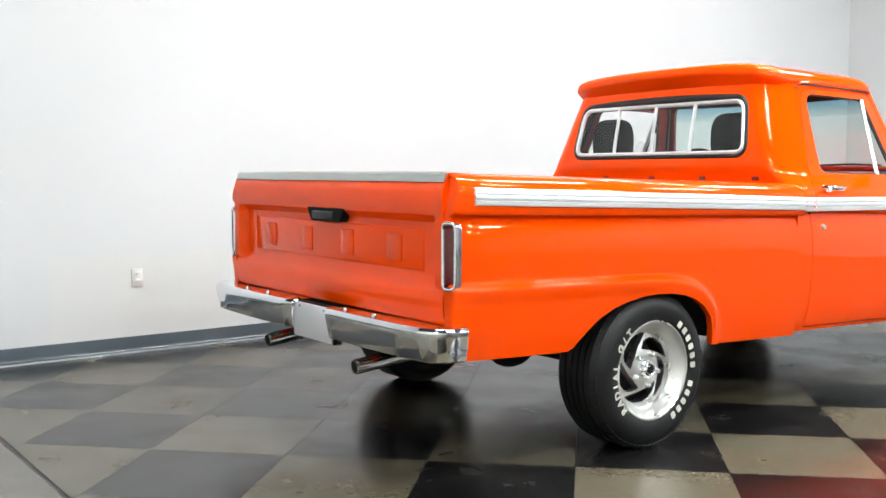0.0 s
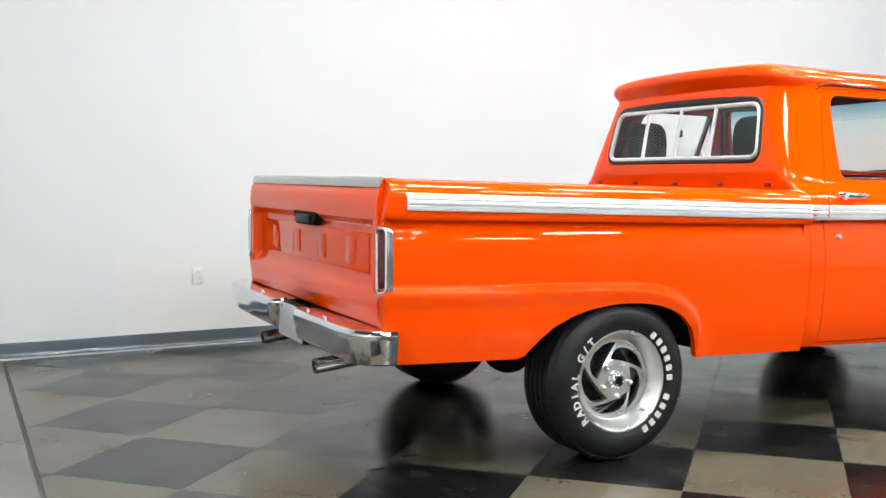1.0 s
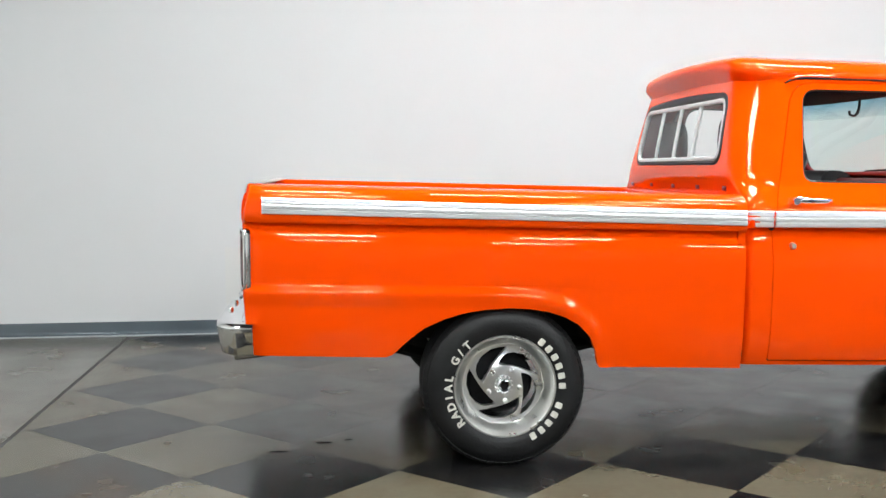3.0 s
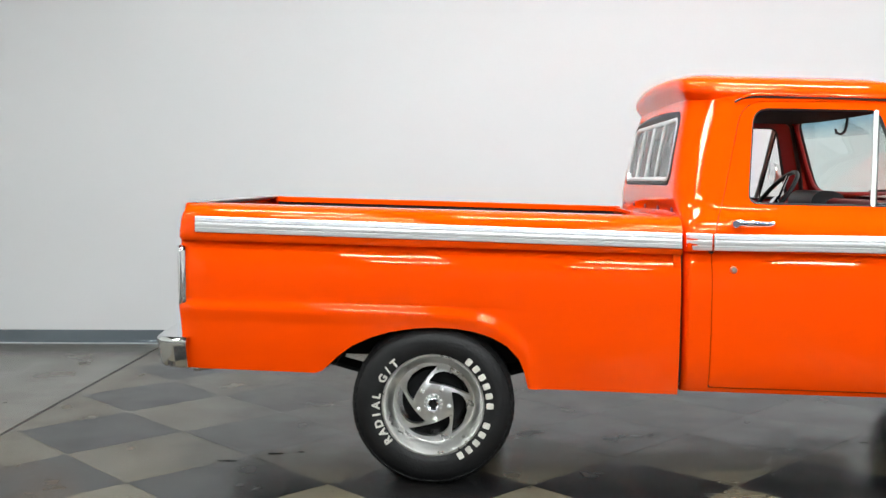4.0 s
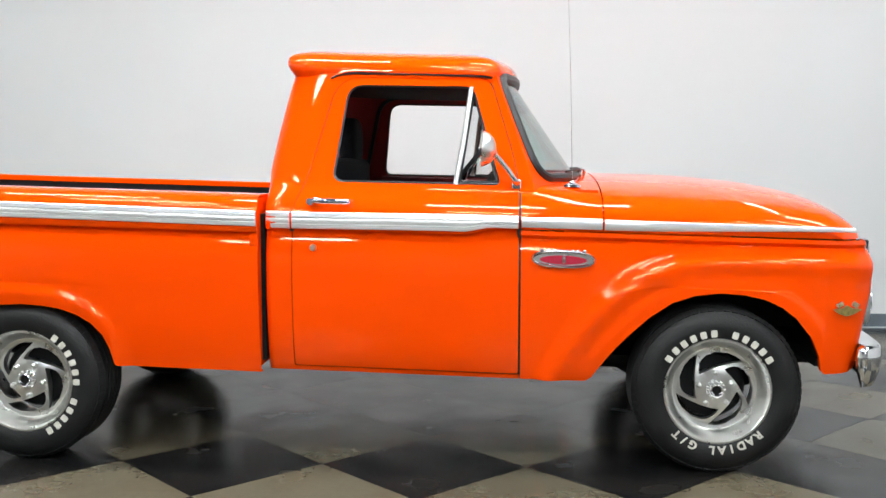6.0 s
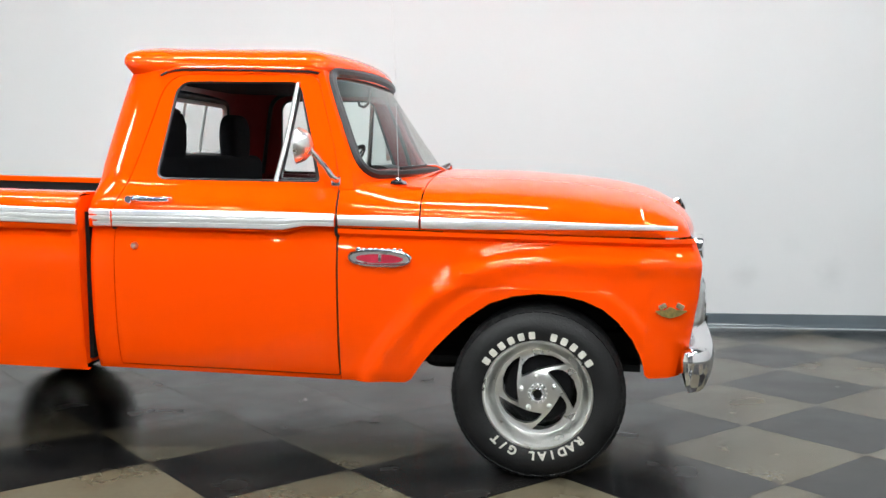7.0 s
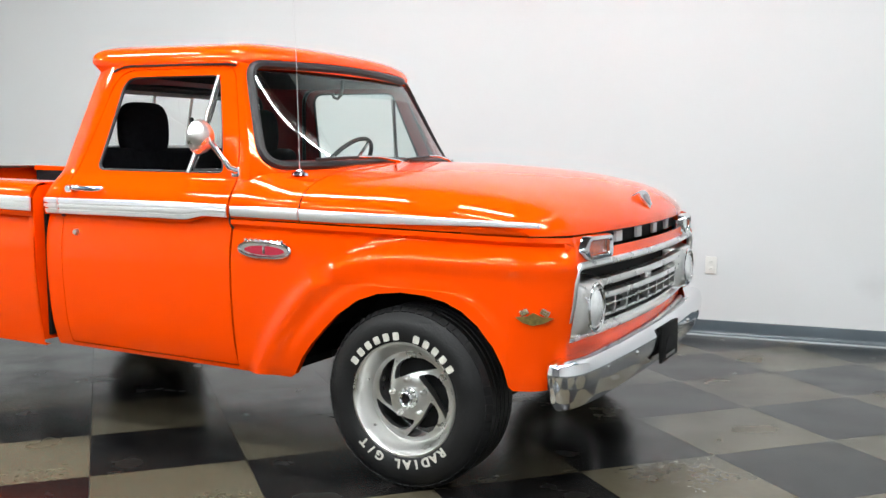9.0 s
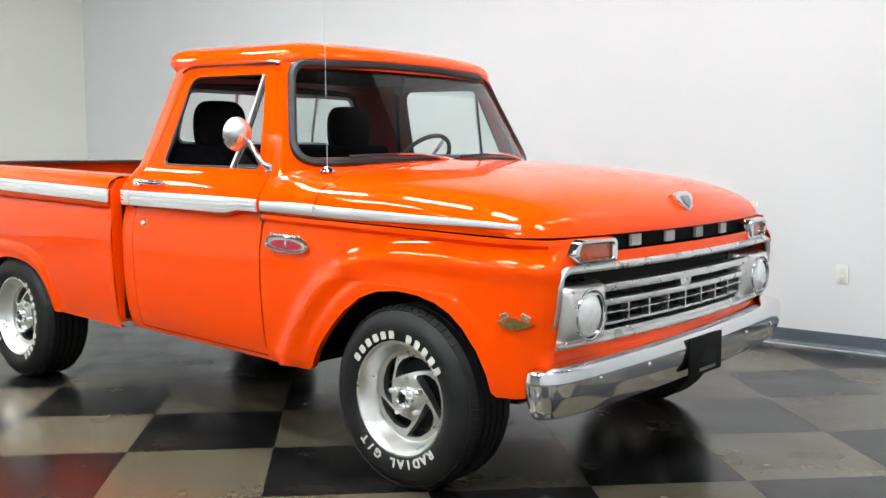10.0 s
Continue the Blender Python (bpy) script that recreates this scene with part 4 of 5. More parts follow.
# ---- front fenders, cowl and hood ----
def fend_y(x, z):
    w = lower(z) if z < 1.03 else 0.953
    d = polydist(RIDGE_F, x, z)
    w += ridge_bulge(d) * 1.5
    lip = polydist(ARCH_F, x, z)
    w += 0.010 * smooth01(-0.075, -0.045, lip) if lip < 0 else 0.010
    if x > 3.27:
        a = (x - 3.27) / 0.33 * math.pi / 2
        w -= 0.122 * (1 - math.cos(a))
    return w


fend_reach = hermite([0.50, 0.55, 0.65, 0.75, 0.85, 0.95, 1.00, 1.06], [0.106, 0.113, 0.126, 0.143, 0.160, 0.166, 0.158, 0.138])


def fend_x(x, z):
    if x <= 3.27:
        return x
    a = (x - 3.27) / 0.33 * math.pi / 2
    return 3.27 + (fend_reach(z) + 0.122) * math.sin(a)


fend_rows = [0.86, 0.88, 0.90, 0.92, 0.935, 0.95, 0.965, 0.98, 0.995, 1.01, 1.025, 1.04, 1.052, 1.058]
for s in (-1, 1):
    outline = ARCH_F + [(3.50, 0.522), (3.56, 0.540), (3.60, 0.556)]
    side_panel("front_fender", outline, 1.058, 0.85, fend_y, "orange front fender with a flared wheel arch", s, 36, fend_rows, fend_x)

hood_prof = [(0.950, 1.063), (0.958, 1.068), (0.963, 1.085), (0.963, 1.112), (0.957, 1.132), (0.940, 1.157), (0.912, 1.181), (0.872, 1.203), (0.82, 1.221), (0.75, 1.238), (0.66, 1.253), (0.55, 1.265), (0.42, 1.276), (0.28, 1.284), (0.14, 1.289), (0.0, 1.292)]
hood_prof = soften(hood_prof, 56, 7)
hood_prof = [(-y, z) for y, z in hood_prof] + [(y, z) for y, z in hood_prof[-2::-1]]


def hood_end(y):
    return 3.594 - 0.074 * (abs(y) / 0.8) ** 2 - 0.085 * max(0, (abs(y) - 0.80) / 0.163) ** 2


def hood_point(f, y, z):
    h = max(0.0, 1 - f ** 7) ** 0.6 * (1 - 0.13 * smooth01(0.25, 0.9, f))
    x0 = 2.4555
    yy = y * (1 - 0.012 * f ** 6)
    return (x0 + (hood_end(y) - x0) * f, yy, 1.063 + (z - 1.063) * h - 0.0)


fs_ = list(np.linspace(0, 0.7, 29)) + [0.74, 0.78, 0.82, 0.855, 0.885, 0.91, 0.93, 0.948, 0.962, 0.974, 0.984, 0.991, 0.996, 0.999, 1.0]
vs = []
for f in fs_:
    vs += [hood_point(f, y, z) for y, z in hood_prof]
n = len(hood_prof)
vs += [(x - 0.03, y, z - 0.002) for x, y, z in vs[-n:]]
hood = raw("hood", vs, grid_faces(len(fs_) + 1, n), PAINT, truck, "orange clamshell hood", smooth=45)
cowl_prof = [(0.950, 1.063), (0.960, 1.068), (0.966, 1.085), (0.965, 1.112), (0.957, 1.137), (0.941, 1.162), (0.921, 1.188), (0.900, 1.218), (0.872, 1.236), (0.82, 1.249), (0.72, 1.258), (0.58, 1.264), (0.44, 1.269), (0.29, 1.273), (0.14, 1.276), (0.0, 1.278)]
cowl_prof = soften(cowl_prof, 56, 2)
cowl_prof = [(-y, z) for y, z in cowl_prof] + [(y, z) for y, z in cowl_prof[-2::-1]]
xs = [2.1185, 2.14, 2.18, 2.22, 2.27, 2.32, 2.37, 2.41, 2.4495]
vs = []
for x in xs:
    k = smooth01(2.12, 2.43, x)
    vs += [(x, y0 + (y - y0) * k, z0 + (z - z0) * k) for (y, z), (y0, z0) in zip(hood_prof, cowl_prof)]
# Black filler added between bed and cab, standing for the gap's shade.
part("bed_mount", box(bmesh.new(), 1.0295, 1.046, -0.93, 0.93, 0.47, 1.09), BLACK, truck, smooth=0)
part("cowl_shelf", box(bmesh.new(), 2.10, 2.44, -0.83, 0.83, 1.205, 1.228), PAINT, truck, smooth=0)
raw("cowl", vs, grid_faces(len(xs), n), PAINT, truck, "orange cowl panel below the windscreen", smooth=45)


def hood_side_y(x, z):
    a = [(-y, zz) for y, zz in hood_prof[:56] if zz < 1.2]
    w = float(np.interp(z, [q[1] for q in a], [q[0] for q in a]))
    return w


for s in (-1, 1):
    strip_bar("fender_moulding", lambda x: 1.116, lambda x: 1.071, hood_side_y, s, TRIM, "bright aluminium side moulding", 0.008, 2.120, 2.448, ribs=False)
    strip_bar("hood_moulding", lambda x: 1.1135 - 0.003 * (x - 2.45), lambda x: 1.070 + 0.022 * smooth01(2.5, 3.46, x), hood_side_y, s, TRIM, "tapering bright aluminium hood moulding", 0.008, 2.458, 3.452, ribs=False)

# ---- front end ----
def face_x(z):
    return 3.548 - 1.0 * (z - 0.92) ** 2


def bow(y):
    return 0.074 * (1 - (y / 0.83) ** 2)


def front_strip(name, y0, y1, z0, z1, off, mat, parent, label="", depth=0.03, bev=0.004):
    """A bowed bar across the front."""
    ys = np.linspace(y0, y1, 18)
    prof = rounded([(-depth, z0), (0, z0), (0, z1), (-depth, z1)], [0, bev, bev, 0], 3)
    vs = []
    for y in ys:
        for o, z in prof:
            vs.append((face_x((z0 + z1) / 2) + bow(y) * 0.8 + off + o, y, z))
    k = len(prof)
    fs = grid_faces(18, k) + [(i * k + k - 1, (i + 1) * k + k - 1, (i + 1) * k, i * k) for i in range(17)] + [tuple(range(k)), tuple(range(18 * k - 1, 17 * k - 1, -1))]
    return raw(name, vs, fs, mat, parent, label, smooth=40)


front_strip("nose_slot", -0.60, 0.60, 1.004, 1.062, -0.040, BLACK, truck, "black slot under the hood lip", 0.02)
for y in (-0.37, -0.125, 0.12, 0.365):
    front_strip("raised_block", y - 0.032, y + 0.032, 1.010, 1.052, -0.026, HOUSING, truck, "small bright raised block", 0.012, 0.003)
front_strip("grille_back", -0.87, 0.87, 0.685, 0.965, -0.085, BLACK, truck, "black grille recess", 0.02)
# the orange panel round the grille: its sheet is left open at the grille and at the slot
def in_grille(y, z):
    dy, dz = max(0, abs(y) - 0.800), max(0, abs(z - 0.822) - 0.072)
    return math.hypot(dy, dz) < 0.062


ys = list(np.linspace(-0.880, -0.575, 34)) + list(np.linspace(-0.575, 0.575, 100))[1:-1] + list(np.linspace(0.575, 0.880, 34))
zs_ = list(np.linspace(0.560, 1.006, 52)) + [1.02, 1.035, 1.048, 1.058]
vs = []
for y in ys:
    for z in zs_:
        edge = max(0, (abs(y) - 0.825) / 0.055)
        vs.append((face_x(max(z, 0.675)) + bow(y) * 0.8 + 0.014 * (1 - smooth01(0.655, 0.69, z)) - 0.012 * edge ** 2, y, z))
k = len(zs_)
fs = []
for i in range(len(ys) - 1):
    for j in range(k - 1):
        ym, zm = (ys[i] + ys[i + 1]) / 2, (zs_[j] + zs_[j + 1]) / 2
        if not in_grille(ym, zm) and not (zm > 1.006 and abs(ym) < 0.575):
            fs.append((i * k + j, (i + 1) * k + j, (i + 1) * k + j + 1, i * k + j + 1))
raw("nose_panel", vs, fs, PAINT, truck, "orange panel round the grille", smooth=40)
# bright frame
bm = bmesh.new()
line = resample(rounded([(-0.868, 0.688), (-0.860, 0.956), (0.860, 0.956), (0.868, 0.688)], 0.055, 8), 0.04)
tube(bm, [(face_x(z) + bow(y) * 0.8 + 0.004 + 0.012 * (1 - smooth01(0.62, 0.72, z)), y, z) for y, z in line], 0.0145, 8, True)
grille = part("grille", bm, PEWTER, truck, "bright pressed grille with a black recess")
for nm, z0, z1, off, a in (("grille_bar", 0.862, 0.890, -0.008, 0.60), ("grille_bar", 0.812, 0.834, 0.000, 0.62), ("grille_bar", 0.776, 0.782, -0.012, 0.62), ("grille_bar", 0.732, 0.743, -0.010, 0.62), ("grille_bar", 0.690, 0.714, 0.002, 0.86)):
    front_strip(nm, -a, a, z0, z1, off, PEWTER, grille, depth=0.035, bev=0.003)
for y in np.linspace(-0.56, 0.56, 9):
    front_strip("grille_bar", y - 0.0045, y + 0.0045, 0.738, 0.816, -0.013, PEWTER, grille, depth=0.03, bev=0.002)
# centre ornament of the grille
bm = prism(bmesh.new(), rounded([(-0.11, 0.884), (0.11, 0.884), (0.05, 0.858), (0.035, 0.826), (-0.035, 0.826), (-0.05, 0.858)], 0.006, 2), face_x(0.86) + 0.006, face_x(0.86) + 0.028, "x")
part("grille_centre", bm, ALLOY, grille, smooth=30)


def headlamp(s):
    c = Vector((face_x(0.81) + bow(0.74) * 0.8, s * 0.712, 0.797))
    out = rounded([(-0.140, -0.103), (-0.140, 0.108), (0.140, 0.108), (0.140, -0.103)], 0.035, 6)
    n = len(out)
    circ = [(0.085 * math.cos(math.atan2(b, a)), 0.085 * math.sin(math.atan2(b, a))) for a, b in out]
    vs = []
    for f, o in ((0, -0.08), (0, -0.022), (0.06, 0.0), (0.2, 0.020), (0.55, 0.034), (0.88, 0.040), (1.0, 0.032), (1.03, -0.01)):
        for (a, b), (e, g) in zip(out, circ):
            vs.append((c.x + o - 0.015 * abs(a + (e - a) * f) / 0.14, c.y + (a + (e - a) * f) * (-s) , c.z + b + (g - b) * f))
    fs = [(k * n + i, k * n + (i + 1) % n, (k + 1) * n + (i + 1) % n, (k + 1) * n + i) for k in range(7) for i in range(n)]
    bez = raw("headlamp", vs, fs, PEWTER, truck, "round headlamp in a bright rounded bezel", smooth=45)
    bm = lathe(bmesh.new(), [(0.081, -0.012), (0.080, -0.020), (0.073, -0.028), (0.055, -0.037), (0.032, -0.043), (0.0, -0.045)], 40, Matrix.Translation(c) @ Matrix.Rotation(radians(90), 4, "Z"))
    part("lens", bm, LAMPGLASS, bez, "fluted clear headlamp glass")
    ringl = [Vector((c.x + 0.031, c.y + 0.0880 * math.cos(a), c.z + 0.0865 * math.sin(a))) for a in np.linspace(0, 2 * math.pi, 40, endpoint=False)]
    part("lamp_ring", tube(bmesh.new(), ringl, 0.005, 8, True), CHROME, bez)
    # Black ring drawn for the dark of the gap round the lens.
    groove = [Vector((c.x + 0.024, c.y + 0.0815 * math.cos(a), c.z + 0.080 * math.sin(a))) for a in np.linspace(0, 2 * math.pi, 40, endpoint=False)]
    part("lamp_gasket", tube(bmesh.new(), groove, 0.0055, 6, True), SEAL, bez)


headlamp(-1)
headlamp(1)


def turn_lamp(s):
    c = Vector((face_x(1.0) + bow(0.68) * 0.8 + 0.006, s * 0.68, 1.014))
    a = rounded([(-0.135, -0.006), (-0.088, 0.044), (0.116, 0.044), (0.116, -0.044), (-0.088, -0.044)], [0.012, 0.026, 0.026, 0.026, 0.026], 6)
    b = rounded([(-0.0875, -0.002), (-0.085, 0.027), (0.088, 0.027), (0.088, -0.027), (-0.085, -0.027)], [0.006, 0.010, 0.010, 0.010, 0.010], 6)
    n = len(a)
    vs = []
    for f, o in ((0, -0.05), (0, 0.006), (0.2, 0.016), (0.8, 0.018), (1, 0.012), (1, -0.01)):
        for (p, q), (e, g) in zip(a, b):
            yy = p + (e - p) * f
            vs.append((c.x + o + (bow(0.68 - yy) - bow(0.68)) * 0.8 - 0.10 * max(0, -yy - 0.08), c.y + yy * (-s), c.z + q + (g - q) * f))
    fs = [(k * n + i, k * n + (i + 1) % n, (k + 1) * n + (i + 1) % n, (k + 1) * n + i) for k in range(5) for i in range(n)]
    bez = raw("turn_lamp", vs, fs, CHROME, truck, "rectangular amber turn lamp in a chrome bezel", smooth=40)
    bm = box(bmesh.new(), c.x - 0.035, c.x + 0.005, c.y - 0.083, c.y + 0.083, c.z - 0.024, c.z + 0.024, 0.004)
    for v in bm.verts:
        v.co.x += (bow(v.co.y) - bow(0.68)) * 0.8
    part("lens", bm, LENSORANGE, bez, "red amber lens")


turn_lamp(-1)
turn_lamp(1)

# front bumper
FRONT_PROF = rounded([(-0.085, 0.552), (-0.004, 0.556), (0.018, 0.546), (0.026, 0.515), (0.020, 0.470), (0.006, 0.430), (-0.008, 0.408), (-0.03, 0.402), (-0.03, 0.412), (-0.006, 0.440), (0.008, 0.480), (0.010, 0.53), (-0.01, 0.546), (-0.085, 0.544)], 0.005, 2)
FRONT_PROF = [(o, 0.558 - (0.556 - z) * 1.17) for o, z in FRONT_PROF]
line = [(3.497, -0.966), (3.525, -0.962), (3.552, -0.945), (3.574, -0.905), (3.590, -0.84), (3.604, -0.72), (3.622, -0.45), (3.633, -0.2), (3.636, 0)]
line = [(x, y + 0.012) for x, y in line + [(x, -y) for x, y in line[-2::-1]]]
line = resample(rounded(line, 0.03, 2), 0.04, False)
bumper = sweep("front_bumper", line, FRONT_PROF, CHROME, truck, "chrome wraparound front bumper")
for v in bumper.data.vertices:  # hangs a little lower on one side
    v.co.z += 0.016 * v.co.y - 0.004
for y in (-0.42, 0.42, -0.72, 0.72):
    bm = bmesh.new()
    x = np.interp(abs(y), [0, 0.2, 0.45, 0.7, 0.84], [3.636, 3.633, 3.622, 3.603, 3.586])
    bmesh.ops.create_uvsphere(bm, u_segments=12, v_segments=8, radius=0.011, matrix=Matrix.Translation((x + 0.020, y, 0.485)))
    part("bolt", bm, CHROME, bumper, rake=False)
for s in (-1, 1):
    part("bumper_bracket", box(bmesh.new(), 3.3, 3.61, s * 0.42 - 0.025, s * 0.42 + 0.025, 0.45, 0.52), UNDER, truck, smooth=0, rake=False)
holder = part("plate_holder", box(bmesh.new(), 3.658, 3.672, -0.140, 0.128, 0.388, 0.540, 0.004), BLACK, truck, "black dealer plate on the front bumper", rake=False)
part("plate_print", prism(bmesh.new(), rounded([(-0.09, 0.43), (-0.06, 0.475), (0.0, 0.495), (0.06, 0.475), (0.09, 0.43)], 0.01, 3), 3.672, 3.6735, "x"), UNDER, holder, smooth=0, rake=False)
part("plate_bar", box(bmesh.new(), 3.672, 3.6735, -0.07, 0.07, 0.402, 0.414), STEEL, holder, smooth=0, rake=False)

# hood ornament
shield = Matrix.Translation((3.545, 0.012, 1.146)) @ Matrix.Rotation(radians(-30), 4, "Y")
bm = prism(bmesh.new(), rounded([(-0.078, 0.040), (-0.030, 0.046), (0.030, 0.046), (0.078, 0.040), (0.056, -0.006), (0.0, -0.044), (-0.056, -0.006)], [0.012, 0.01, 0.01, 0.012, 0.03, 0.04, 0.03], 3), -0.030, 0.020, "x")
bmesh.ops.bevel(bm, geom=[e for e in bm.edges if abs(e.verts[0].co.x - e.verts[1].co.x) < 0.02], offset=0.006, segments=2, affect="EDGES")
bmesh.ops.transform(bm, matrix=shield, verts=bm.verts)
hb = part("hood_badge", bm, CHROME, hood, "chrome winged shield badge on the hood nose", smooth=35)
bm = prism(bmesh.new(), rounded([(-0.032, 0.026), (0.032, 0.026), (0.026, 0.0), (0.0, -0.026), (-0.026, 0.0)], 0.006, 3), 0.018, 0.024, "x")
bmesh.ops.transform(bm, matrix=shield, verts=bm.verts)
part("badge_shield", bm, STEEL, hb, smooth=30)

# fender emblem and badge
def emblem(s):
    y = 0.962
    line = [(2.291 + 0.124 * math.copysign(abs(math.cos(a)) ** 0.8, math.cos(a)), 0.946 + 0.031 * math.copysign(abs(math.sin(a)) ** 0.9, math.sin(a))) for a in np.linspace(0, 2 * math.pi, 40, endpoint=False)]
    bm = bmesh.new()
    tube(bm, [(x, s * (y + 0.006), z) for x, z in line], 0.007, 6, True)
    e = part("fender_emblem", bm, CHROME, truck, "chrome oval fender emblem with a red centre")
    part("emblem_field", prism(bmesh.new(), line, s * (y - 0.004), s * (y + 0.004), "y"), ALLOY, e, smooth=0)
    part("emblem_bar", prism(bmesh.new(), [(2.291 + 0.096 * math.cos(a), 0.944 + 0.0185 * math.sin(a)) for a in np.linspace(0, 2 * math.pi, 28, endpoint=False)], s * (y + 0.003), s * (y + 0.008), "y"), BADGERED, e, smooth=0)
    part("emblem_pin", box(bmesh.new(), 2.287, 2.299, min(s * y, s * (y + 0.012)), max(s * y, s * (y + 0.012)), 0.930, 0.962, 0.002), CHROME, e)
    for i in range(8):
        x = 2.205 + 0.0245 * i
        part("emblem_tooth", box(bmesh.new(), x - 0.008, x + 0.008, min(s * y, s * (y + 0.009)), max(s * y, s * (y + 0.009)), 0.970, 0.988, 0.003), CHROME, e)
    part("emblem_crest", prism(bmesh.new(), [(2.185, 0.966), (2.40, 0.962), (2.385, 0.976), (2.20, 0.982)], s * (y - 0.004), s * (y + 0.006), "y"), ALLOY, e, smooth=0)
    p = min(np.linspace(3.27, 3.60, 133), key=lambda q: abs(fend_x(q, 0.78) - 3.434))
    yb = fend_y(p, 0.78) + 0.002
    lean = (fend_y(p + 0.02, 0.78) - fend_y(p - 0.02, 0.78)) / (fend_x(p + 0.02, 0.78) - fend_x(p - 0.02, 0.78))
    b = part("fender_badge", prism(bmesh.new(), rounded([(3.370, 0.782), (3.395, 0.764), (3.43, 0.754), (3.465, 0.764), (3.498, 0.782), (3.455, 0.786), (3.43, 0.800), (3.41, 0.786)], 0.006, 2), s * (yb - 0.006), s * (yb + 0.006), "y"), GOLD, truck, "small gilt bird badge with crossed flags", smooth=30)
    for dx in (-1, 1):
        m = Matrix.Translation((3.434 + dx * 0.034, s * (yb + 0.001), 0.800)) @ Matrix.Rotation(radians(28 * dx), 4, "Y")
        flag = part("badge_flag", box(bmesh.new(), -0.015, 0.015, -0.005, 0.005, -0.0105, 0.0105, 0.003, m=m), PEWTER, b)
        for q in range(6):
            u, w = (q % 3 - 1) * 0.009, (q % 2 - 0.5) * 0.009
            part("flag_check", box(bmesh.new(), u - 0.0035, u + 0.0035, -0.0058, 0.0058, w - 0.0035, w + 0.0035, 0, m=m), GOLD, flag, smooth=0)
    for ob in (b, *b.children_recursive):  # laid along the turning panel
        for v in ob.data.vertices:
            v.co.y += s * lean * (v.co.x - 3.434)


emblem(-1)
emblem(1)

# door hardware
def door_hardware(door, s):
    def Y(x, z):
        return cab_w(z)
    # push button handle
    bm = bmesh.new()
    z = 1.155
    y0 = s * (Y(0, z) + 0.004)
    tube(bm, [(1.262, y0, z), (1.275, y0 + s * 0.026, z), (1.30, y0 + s * 0.034, z), (1.38, y0 + s * 0.032, z - 0.001), (1.405, y0 + s * 0.024, z), (1.415, y0, z)], [0.013, 0.013, 0.012, 0.011, 0.011, 0.010], 10, flat=1.2)
    h = part("door_handle", bm, CHROME, door, "chrome push button door handle")
    part("push_button", lathe(bmesh.new(), [(0, -0.046), (0.014, -0.046), (0.016, -0.042), (0.016, 0.0)], 20, Matrix.Translation((1.252, y0, z - 0.004)) @ (Matrix.Rotation(0, 4, "Z") if s < 0 else Matrix.Rotation(math.pi, 4, "Z"))), CHROME, h)
    z = 0.958
    part("door_lock", lathe(bmesh.new(), [(0, -0.016), (0.010, -0.016), (0.014, -0.010), (0.016, 0.004)], 20, Matrix.Translation((1.255, s * Y(0, z), z)) @ (Matrix.Rotation(0, 4, "Z") if s < 0 else Matrix.Rotation(math.pi, 4, "Z"))), ALLOY, door, "small chrome door lock")
    # window edging and quarter light
    bm = bmesh.new()
    tube(bm, [(x, s * (cab_w(z) - 0.010), z) for x, z in resample(GLASSHOLE, 0.03)], 0.009, 6, True)
    part("window_seal", bm, SEAL, door, "black window seal")
    bar = [(1.845, 1.236), (1.872, 1.40), (1.905, 1.648)]
    bm = bmesh.new()
    tube(bm, [(x, s * (cab_w(z) - 0.004), z) for x, z in resample(bar, 0.05, False)], 0.009, 8, flat=1.3)
    vent = part("vent_window", bm, CAPMETAL, door, "chrome framed quarter light")
    bm = bmesh.new()
    tube(bm, [(x, s * (cab_w(z) - 0.014), z) for x, z in resample(rounded([(1.862, 1.248), (1.917, 1.63), (2.018, 1.250)], 0.015, 3), 0.04)], 0.006, 6, True)
    part("vent_frame", bm, SEAL, vent)
    tri = [(1.862, 1.248), (1.917, 1.63), (2.018, 1.250)]
    g = raw("pane", [(x, s * (cab_w(z) - 0.014), z) for x, z in tri], [(0, 1, 2)], WINDOW, vent, smooth=0)
    g.visible_shadow = False
    # Black tube added behind the gap so no light shows through.
    gap_line = resample(DOORGAP, 0.04)
    part("door_rubber", tube(bmesh.new(), [(x, s * (cab_w(z) - 0.024), z) for x, z in gap_line], 0.012, 6, True), SEAL, door, "black tube that keeps the door gap dark")
    # red inner panel
    vs = []
    zz = [0.50, 0.70, 0.90, 1.05, 1.15, 1.222]
    for x in np.linspace(1.19, 2.09, 10):
        for z in zz:
            vs.append((x, s * (cab_w(z) - 0.055), z))
    raw("door_panel", vs, grid_faces(10, len(zz)), REDVINYL, door, "dark red inner door panel", smooth=60)
    part("sill_rail", box(bmesh.new(), 1.32, 2.04, min(s * 0.85, s * 0.80), max(s * 0.85, s * 0.80), 1.205, 1.228, 0.006), REDVINYL, door)
    # round mirror on a curved arm
    a = Vector((2.10, s * (cab_w(1.25) + 0.002), 1.252))
    c = Vector((1.975, s * 0.945, 1.386))
    bm = bmesh.new()
    tube(bm, [a, a + Vector((-0.012, s * 0.03, 0.012)), a.lerp(c, 0.45) + Vector((0.02, s * 0.01, -0.01)), c + Vector((0.035, -s * 0.012, -0.022)), c + Vector((0.03, 0, 0.0))], [0.017, 0.013, 0.012, 0.012, 0.011], 10)
    mir = part("door_mirror", bm, CHROME, door, "round chrome door mirror on an arm")
    tilt = Matrix.Rotation(radians(90), 4, "Z") @ Matrix.Rotation(radians(4), 4, "X")
